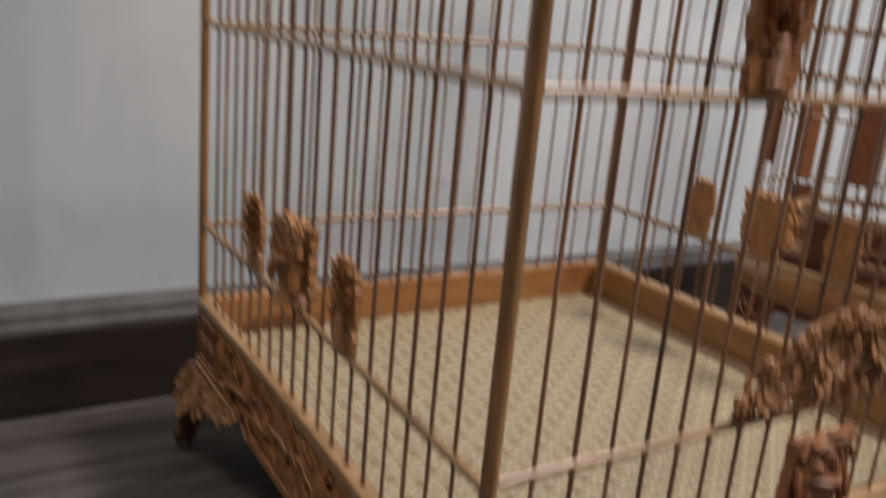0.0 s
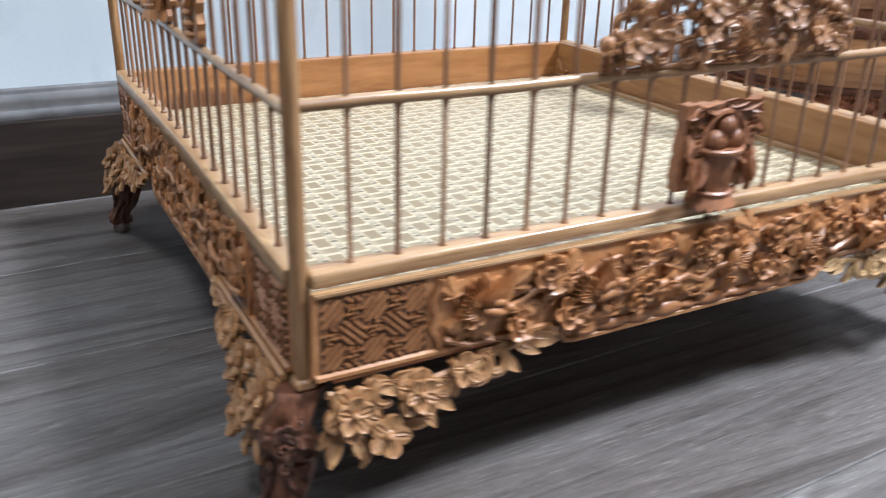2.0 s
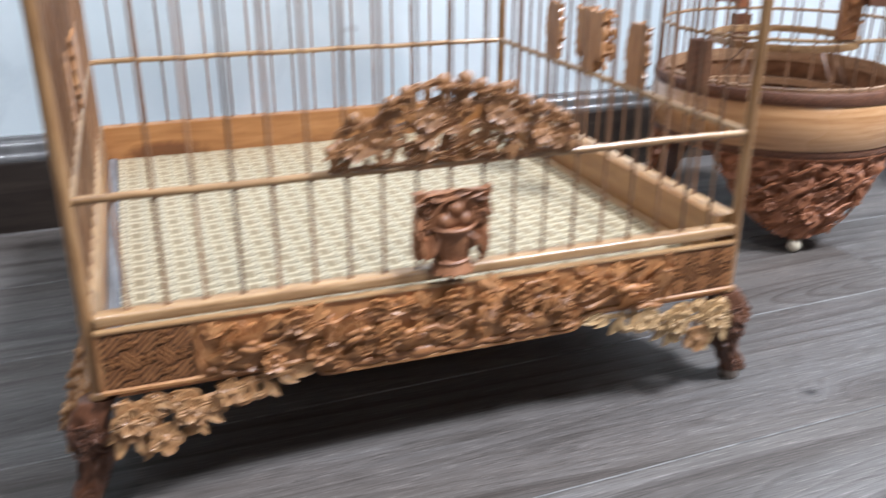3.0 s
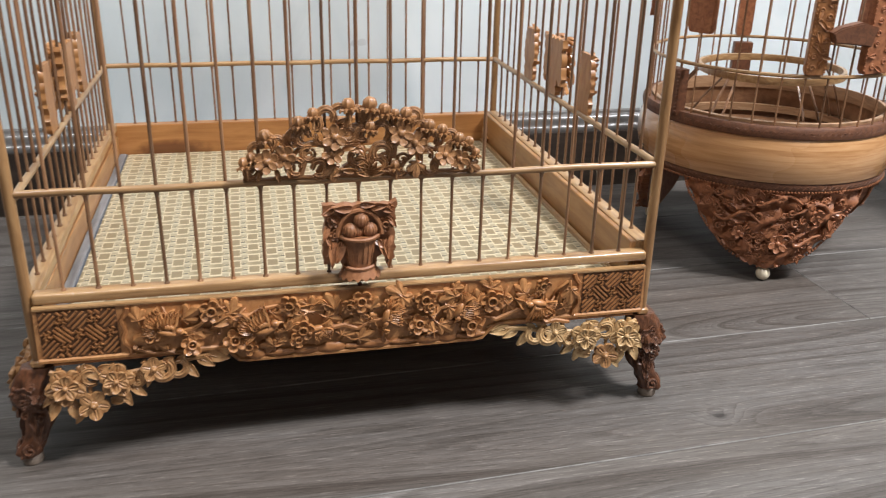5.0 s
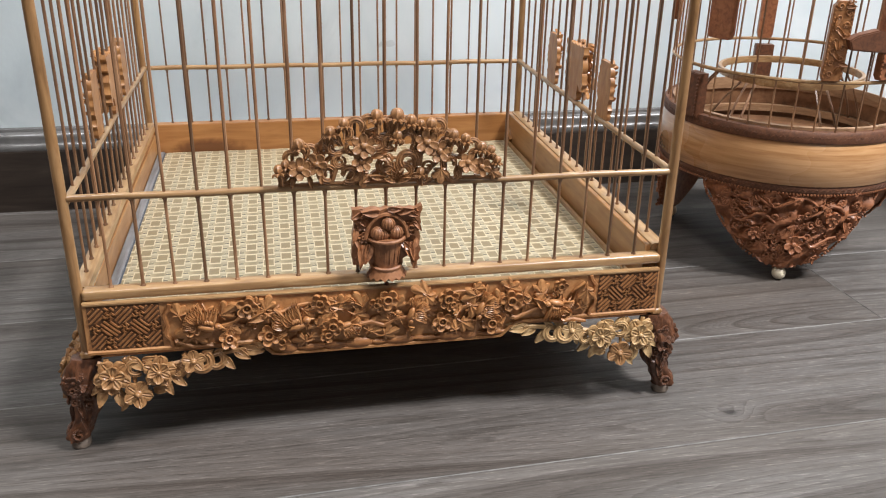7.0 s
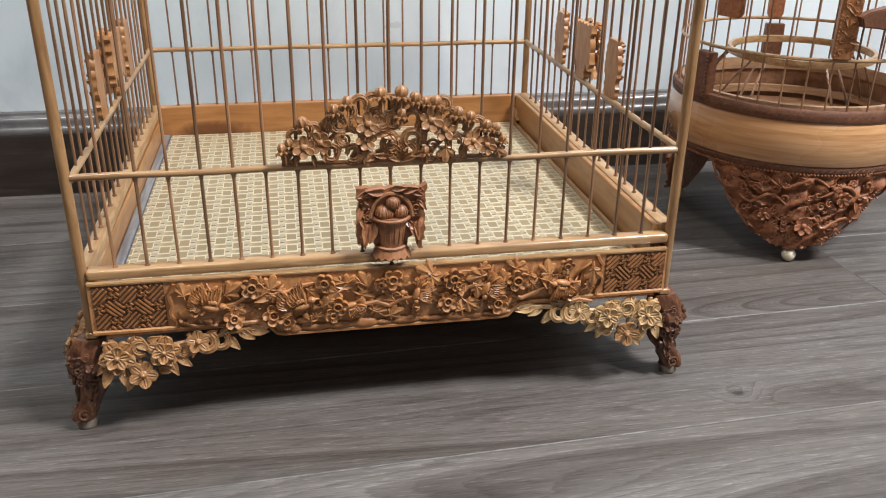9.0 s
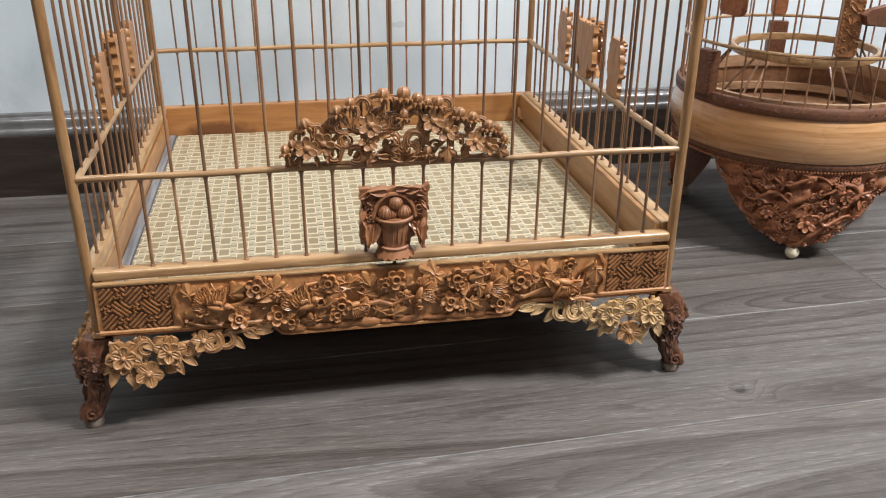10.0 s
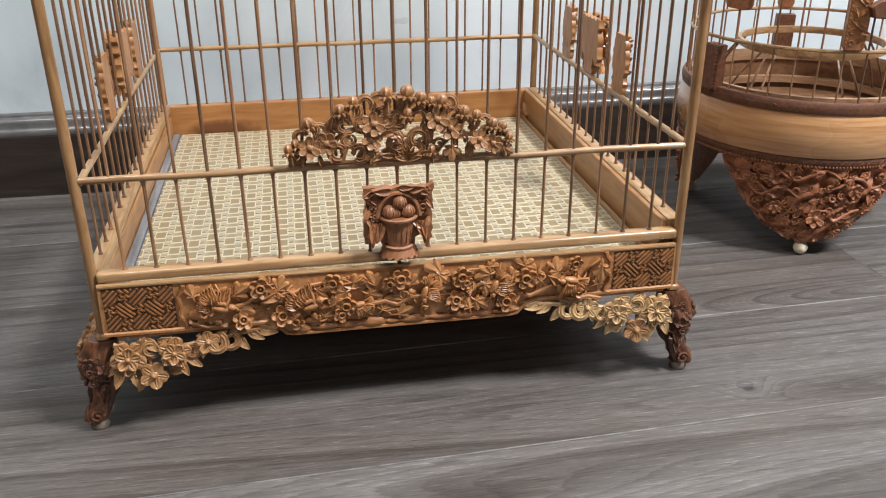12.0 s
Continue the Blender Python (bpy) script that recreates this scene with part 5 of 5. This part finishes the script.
def vase_plaque(cage, f, h, mat):
    """A narrow plaque with a scalloped outline, a vase and stacked leaves in relief."""
    rng = random.Random(int(abs(f.translation.y) * 9000))
    k = h / 0.043
    bm = bmesh.new()
    half = []
    for n in range(31):
        v = 0.043 * n / 30
        body = 0.0066 + 0.0036 * math.sin(math.pi * min(1.0, 0.1 + v / 0.05)) - (0.0015 if 0.010 < v < 0.016 else 0)
        half.append((body * 1.22 + 0.0014 * abs(math.sin(n * 0.66 + 0.4)), v))
    back = [(u * k, v * k) for u, v in half] + [(-u * k, v * k) for u, v in half[::-1]]
    f = f @ pose(0, 0, -0.0012)
    prism(bm, back, -0.0012 * k, 0.0022 * k, f, 0.0003)
    ob = part("vase_plaque", bm, mat, cage, "narrow carved plaque with a scalloped edge")
    rel = bmesh.new()
    for v, r in ((0.003, 0.0052), (0.0075, 0.0062), (0.012, 0.0052), (0.0155, 0.0040)):
        ball(rel, f @ Vector((0, v * k, 0.0024 * k)), *[abs(c) for c in (f.to_3x3() @ Vector((r * k, 0.0022 * k, 0.003 * k)))], 10, 6)
    for j in range(6):
        for s in (-1, 1):
            v = 0.016 + 0.0046 * j + rng.uniform(-0.0012, 0.0012)
            ball(rel, f @ Vector((s * rng.uniform(0.0064, 0.0080) * k, v * k, 0.0022 * k)), *[abs(c) for c in (f.to_3x3() @ Vector((rng.uniform(0.0016, 0.0028) * k, rng.uniform(0.0014, 0.0024) * k, 0.0022 * k)))], 10, 7)
            join(rel, leaf_bm("blade"), at_uv(f, s * 0.004 * k, (v - 0.001) * k, 0.0024 * k, rng.uniform(0.006, 0.009) * k, 90 - s * rng.uniform(30, 80), -4, -8))
    for j in range(9):
        u, v = 0.0062 * math.sin(j * 2.1), 0.018 + 0.0026 * j
        join(rel, leaf_bm("blade"), at_uv(f, u * 0.5 * k, v * k, 0.0026 * k, 0.0085 * k, 90 + 60 * math.sin(j * 2.1), -4, -10))
    for u, v, r in ((0.002, 0.036, 0.0045), (-0.0045, 0.029, 0.0038), (0.0048, 0.024, 0.0036)):
        join(rel, flower_bm("plum"), at_uv(f, u * k, v * k, 0.0030 * k, r * k, v * 9000, 0))
    part("relief", rel, mat, ob)


SQUARE = square_cage()


# round cages
def round_cage(cx, cy, facing, label):
    """A small round cage: bellied bamboo band on three carved feet, upright sticks, carved plaques."""
    cage = thing("round_bird_cage", cx, cy, 0, label, "bird cage", "round cages by the wall")

    def pol(deg, r, z):
        a = radians(facing + deg)
        return Vector((cx + r * math.cos(a), cy + r * math.sin(a), z))

    R = 0.1125
    part("band", lathe(bmesh.new(), cx, cy, [*[(R + 0.0030 - 0.0034 * ((z - 0.112) / 0.019) ** 2, z) for z in [0.0945 + 0.0038 * k for k in range(11)]], (R - 0.0065, 0.1325), (R - 0.007, 0.112), (R - 0.008, 0.0945)], 96), BAND, cage, "glossy golden bamboo band")
    part("lower_rim", lathe(bmesh.new(), cx, cy, [(R - 0.0105, 0.0865), (R - 0.0018, 0.0865), (R - 0.0004, 0.0885), (R - 0.0004, 0.0925), (R - 0.0012, 0.0944), (R - 0.0105, 0.0944)], 96), RIMWOOD, cage, "dark carved lower rim")
    part("upper_rim", lathe(bmesh.new(), cx, cy, [(R - 0.0072, 0.1326), (R + 0.0004, 0.1326), (R + 0.0008, 0.1340), (R + 0.0005, 0.1405), (R - 0.0006, 0.1424), (R - 0.0072, 0.1424)], 96), RIMWOOD, cage, "dark carved upper rim")
    beads, marks = bmesh.new(), bmesh.new()
    for k in range(240):
        ball(beads, pol(1.5 * k, R - 0.0010, 0.0866), 0.0012, seg=6, rings=4)
    for k in range(120):
        for z, r in ((0.1372, R + 0.0006), (0.0905, R - 0.0004)):
            a = pol(3 * k, r, z - 0.0016)
            tube(marks, [a, pol(3 * k + 0.9, r, z), pol(3 * k + 1.8, r, z + 0.0016), pol(3 * k + 2.6, r, z + 0.0002)], 0.00030, 5)
    tagged(part("bead_row", beads, REDWOOD, cage), kind="stuff")
    tagged(part("rim_ornament", marks, RIMWOOD, cage), kind="stuff")
    bm = lathe(bmesh.new(), cx, cy, [(0.001, 0.1000), (R - 0.0085, 0.1000), (R - 0.0085, 0.1040), (0.001, 0.1040)], 64)
    part("inner_floor", bm, INNER, cage)
    part("inner_wall", lathe(bmesh.new(), cx, cy, [(R - 0.0092, 0.1166), (R - 0.0074, 0.1166), (R - 0.0074, 0.1330), (R - 0.0092, 0.1330)], 72), INNER, cage, "brown inner lining")
    part("inner_rim", lathe(bmesh.new(), cx, cy, [(R - 0.0112, 0.1332), (R - 0.0074, 0.1332), (R - 0.0074, 0.1446), (R - 0.0108, 0.1450), (R - 0.0116, 0.1400)], 72), LEDGE, cage, "pale inner rim")
    part("inner_hoop", lathe(bmesh.new(), cx, cy, [(R - 0.0150, 0.1096), (R - 0.0086, 0.1096), (R - 0.0086, 0.1165), (R - 0.0146, 0.1165)], 64), LEDGE, cage, "pale inner ledge")
    # painted shade: a dark ring fills the gap between ledge and floor
    part("inner_shadow_ring", lathe(bmesh.new(), cx, cy, [(R - 0.0120, 0.1041), (R - 0.0086, 0.1041), (R - 0.0086, 0.1095), (R - 0.0120, 0.1095)], 64), GROOVE_SHADE, cage, "dark ring for the shade under the ledge")

    # rings and sticks
    rb = R - 0.0032
    for z, r in ((0.1845, 0.0016), (0.262, 0.0017), (0.335, 0.0017), (0.40, 0.0022)):
        part("ring", tube(bmesh.new(), [pol(5 * k, rb, z) for k in range(73)], r, 7), RAIL_X, cage)
    for k in range(38):
        a = 360 / 38 * k + 2
        part("bar", tube(bmesh.new(), [pol(a, rb, 0.1425), pol(a, rb, 0.27), pol(a, rb, 0.40)], 0.00092, 6), BAR, cage)
    part("perch_ring", lathe(bmesh.new(), cx + 0.002, cy + 0.004, [(0.0628, 0.1672), (0.0658, 0.1672), (0.0664, 0.1703), (0.0658, 0.1735), (0.0628, 0.1735), (0.0622, 0.1703)], 64), RAIL_X, cage, "pale bamboo perch ring")
    # pairs of thin bent supports under the perch ring
    for a, swing in ((-50, -12), (-44, 2), (-37, 2), (9, 2), (18, 2), (118, 2), (126, 2), (236, 2), (244, 2)):
        pts = [pol(a, 0.0655, 0.1680), pol(a + 0.45 * swing, 0.080, 0.150), pol(a + 0.8 * swing, 0.091, 0.130), pol(a + swing, 0.0965, 0.1166)]
        part("perch_support", tube(bmesh.new(), pts, 0.0011, 6), BAR, cage)

    def local(deg, r, z):
        p = pol(deg, r, z)
        w = Vector((p.x - cx, p.y - cy, 0)).normalized()
        u = Vector((0, 0, 1)).cross(w)
        return Matrix(((u.x, 0, w.x, p.x), (u.y, 0, w.y, p.y), (0, 1, 0, p.z), (0, 0, 0, 1)))

    # upright blocks at the rim and carved plaques on the sticks
    for a in (-56, 64, 184):
        f = local(a, R - 0.003, 0.139)
        bm = prism(bmesh.new(), [(-0.0092, 0), (0.0092, 0), (0.0094, 0.020), (0.0090, 0.0395), (-0.0090, 0.0395), (-0.0094, 0.020)], -0.004, 0.006, f, 0.0008)
        block = part("rim_block", bm, RIMWOOD, cage, "dark wooden block with a toothed edge")
        teeth = bmesh.new()
        for j in range(11):
            ball(teeth, f @ Vector((0.0080, 0.003 + 0.0033 * j, 0.0060)), 0.0013, seg=6, rings=5)
        part("tooth_row", teeth, RIMWOOD, block)
    for a, z, w, h, key in ((4.5, 0.1862, 0.0082, 0.064, 1), (32, 0.187, 0.0150, 0.085, 1), (-45.5, 0.2115, 0.0122, 0.07, 0), (185, 0.1855, 0.0078, 0.075, 0), (-100, 0.214, 0.014, 0.07, 1), (120, 0.2, 0.012, 0.07, 0)):
        f = local(a, rb, z)
        rng = random.Random(a)
        outline = [(-w, 0.004), (-w * 0.8, 0.0), (w * 0.8, 0.0), (w, 0.004), (w, h - 0.004), (w * 0.6, h), (-w * 0.6, h), (-w, h - 0.004)]
        ob = part("carved_plaque", prism(bmesh.new(), outline, -0.002, 0.0042, f, 0.0006), CARVED if a == 4.5 else REDWOOD, cage, "brown carved plaque")
        if key:
            rel = bmesh.new()
            for j in range(int(h / 0.009)):
                v = 0.006 + 0.009 * j
                join(rel, scroll_bm(), at_uv(f, -w * 0.4, v, 0.0036, 0.0045, rng.uniform(0, 360)))
                join(rel, scroll_bm(), at_uv(f, w * 0.4, v + 0.004, 0.0036, 0.0045, rng.uniform(0, 360)))
                join(rel, leaf_bm("blade"), at_uv(f, rng.uniform(-0.4, 0.4) * w, v, 0.004, 0.008, rng.uniform(0, 360)))
            for j in range(int(h / 0.0032)):
                for s in (-1, 1):
                    ball(rel, f @ Vector((s * (w - 0.0012), 0.003 + 0.0032 * j, 0.0042)), 0.0009, seg=6, rings=4)
            part("relief", rel, CARVED if a == 4.5 else REDWOOD, ob)
    f = local(17, rb + 0.004, 0.213)
    part("cup_bracket", prism(bmesh.new(), [(-0.017, 0.0), (0.015, -0.003), (0.018, 0.012), (0.004, 0.016), (-0.013, 0.012), (-0.02, 0.008)], -0.003, 0.006, f, 0.001), RIMWOOD, cage)
    for a in (0, 122, 242):
        carved_foot(cage, local, a, R)
    return cage


FOOT_EDGE = ((0.0, 1.0), (0.08, 0.985), (0.2, 0.93), (0.34, 0.80), (0.42, 0.78), (0.56, 0.68), (0.66, 0.58), (0.76, 0.51), (0.83, 0.43), (0.89, 0.33), (0.95, 0.22), (1.0, 0.08))


def foot_half(s):
    for (s0, h0), (s1, h1) in zip(FOOT_EDGE, FOOT_EDGE[1:]):
        if s <= s1:
            return h0 + (h1 - h0) * (s - s0) / (s1 - s0)
    return 0.03


def carved_foot(cage, local, deg, R):
    """A bow-shaped apron foot: deep swirling relief, beaded edge, an ivory ball below."""
    reach, drop = 43.5, 0.0735
    rng = random.Random(int(deg) + 5)

    def spot(x, s, w):
        """x from -1 to 1 across, s from 0 at the rim to 1 at the tip, w out."""
        half = foot_half(s) * reach
        m = local(deg + x * half, R - 0.006 - 0.007 * s * s, 0.0868 - drop * s)
        return m @ Vector((0, 0, w))

    nu, ns = 52, 34
    bm = bmesh.new()

    def relief(x, s):
        p = Vector((x * foot_half(s) * 3.2, s * 3.4, deg))
        swirl = noise.noise(p * 0.8) * 2.6
        a = math.sin(9 * p.x * 0.6 + swirl * 3.0 + 5 * p.y * 0.4)
        b = math.sin(6.5 * p.y - swirl * 3.4 + 2.0 * p.x)
        return 0.0022 * a + 0.0022 * b + 0.0022 * noise.noise(p * 3.1) + 0.001 * noise.noise(p * 7)

    front, rear = [], []
    for i in range(ns + 1):
        s = i / ns
        front.append([bm.verts.new(spot(2 * j / nu - 1, s, 0.0015 + relief(2 * j / nu - 1, s))) for j in range(nu + 1)])
        rear.append([bm.verts.new(spot(2 * j / nu - 1, s, -0.0055)) for j in range(nu + 1)])
    for i in range(ns):
        for j in range(nu):
            bm.faces.new((front[i][j], front[i + 1][j], front[i + 1][j + 1], front[i][j + 1]))
            bm.faces.new((rear[i][j + 1], rear[i + 1][j + 1], rear[i + 1][j], rear[i][j]))
        bm.faces.new((rear[i][0], rear[i + 1][0], front[i + 1][0], front[i][0]))
        bm.faces.new((front[i][nu], front[i + 1][nu], rear[i + 1][nu], rear[i][nu]))
    for j in range(nu):
        bm.faces.new((front[0][j], front[0][j + 1], rear[0][j + 1], rear[0][j]))
        bm.faces.new((front[ns][j + 1], front[ns][j], rear[ns][j], rear[ns][j + 1]))
    bmesh.ops.recalc_face_normals(bm, faces=bm.faces)
    ob = part("foot", bm, REDWOOD, cage, "red-brown foot carved with swirling clouds and flowers")
    beads = bmesh.new()
    for s in (-1, 1):
        for k in range(40):
            f_ = k / 39
            ball(beads, spot(s * 1.01, f_, 0.0022), 0.00135, seg=8, rings=6)
    part("bead_edge", beads, REDWOOD, ob)

    def on(x, s, w, size, turn):
        half = foot_half(s) * reach
        return at_uv(local(deg + x * half, R - 0.006 - 0.007 * s * s + w, 0.0868 - drop * s), 0, 0, 0, size, turn, rng.uniform(-15, 15), rng.uniform(-12, 12))

    for k in range(95):
        x, s = rng.uniform(-0.9, 0.9), rng.uniform(0.05, 0.88)
        motif("scroll", "", "red", ob, on(x, s, 0.0028, rng.uniform(0.0034, 0.0066), rng.uniform(0, 360)) @ Matrix.Diagonal((rng.choice((-1, 1)), 1, 1, 1)))
    for k in range(70):
        motif("leaf", rng.choice(("fern", "blade", "maple")), "red", ob, on(rng.uniform(-0.9, 0.9), rng.uniform(0.04, 0.9), 0.003, rng.uniform(0.006, 0.011), rng.uniform(0, 360)))
    for x, s, r in ((0.12, 0.66, 0.0085), (0.5, 0.3, 0.007), (-0.5, 0.55, 0.006)):
        motif("flower", "rose", "red", ob, on(x, s, 0.005, r, 20))
    # cloud ridges winding across
    for k, (x0, s0, way) in enumerate(((-0.8, 0.36, 1), (0.15, 0.62, -1), (0.2, 0.22, 1), (-0.35, 0.12, -1))):
        pts = [spot(x0 + 0.075 * j, s0 + way * 0.07 * math.sin(j * 0.85 + k), 0.0042 + 0.0012 * math.sin(j * 1.7)) for j in range(9)]
        part("cloud_ridge", tube(bmesh.new(), pts, [0.0017 * (0.35 + 0.65 * math.sin(math.pi * (j + 1) / 10)) for j in range(9)], 8), REDWOOD, ob)
    tip = local(deg, R - 0.013, 0.0062)
    c = tip.translation
    part("ball_foot", ball(bmesh.new(), c, 0.0062, seg=20, rings=14), IVORY, ob, "ivory-white ball")


FACING = math.degrees(math.atan2(-0.835, -0.55)) + 12
ROUND = round_cage(0.599, 0.252, FACING, "round bamboo bird cage with carved red-brown feet on the floor")
copy_thing(ROUND, pose(0.955, 0.24, 0, 0, 0, 24))

# the planks of the floor, each a piece of its own, laid slightly askew to the cage, their bevels coloured paler for the
# light they catch
def planks():
    width, length, gap, lean = 0.128, 1.22, 0.0004, 0.031
    rng = random.Random(3)
    turn = Matrix.Rotation(math.atan(lean), 4, "Z")
    for j in range(-21, 6):
        y = -0.0742 + width * j
        x = 0.6105 if j == 1 else rng.uniform(-0.42, -0.32)
        x -= length * math.ceil((x + 2.5) / length)
        while x < 2.7:
            bm = box(bmesh.new(), x, y, -0.0115, x + length - gap, y + width - gap, 0.0)
            top = max(bm.faces, key=lambda q: q.calc_center_median().z)
            bmesh.ops.bevel(bm, geom=list(top.edges), offset=0.00055, segments=1, affect="EDGES")
            bmesh.ops.transform(bm, matrix=turn, verts=bm.verts)
            for cut, way in (((-2.199, 0, 0), (-1, 0, 0)), ((2.599, 0, 0), (1, 0, 0)), ((0, 0.4515, 0), (0, 1, 0)), ((0, -2.499, 0), (0, -1, 0))):
                bmesh.ops.bisect_plane(bm, geom=bm.verts[:] + bm.edges[:] + bm.faces[:], plane_co=cut, plane_no=way, clear_outer=True)
            bm.normal_update()
            if len(bm.faces) > 3:
                for q in bm.faces:
                    q.material_index = 1 if 0.2 < q.normal.z < 0.98 else 0
                ob = part("plank", bm, FLOOR, FLOOR_OB, smooth=False)
                ob.data.materials.append(PLANK_EDGE)
            else:
                bm.free()
            x += length


planks()
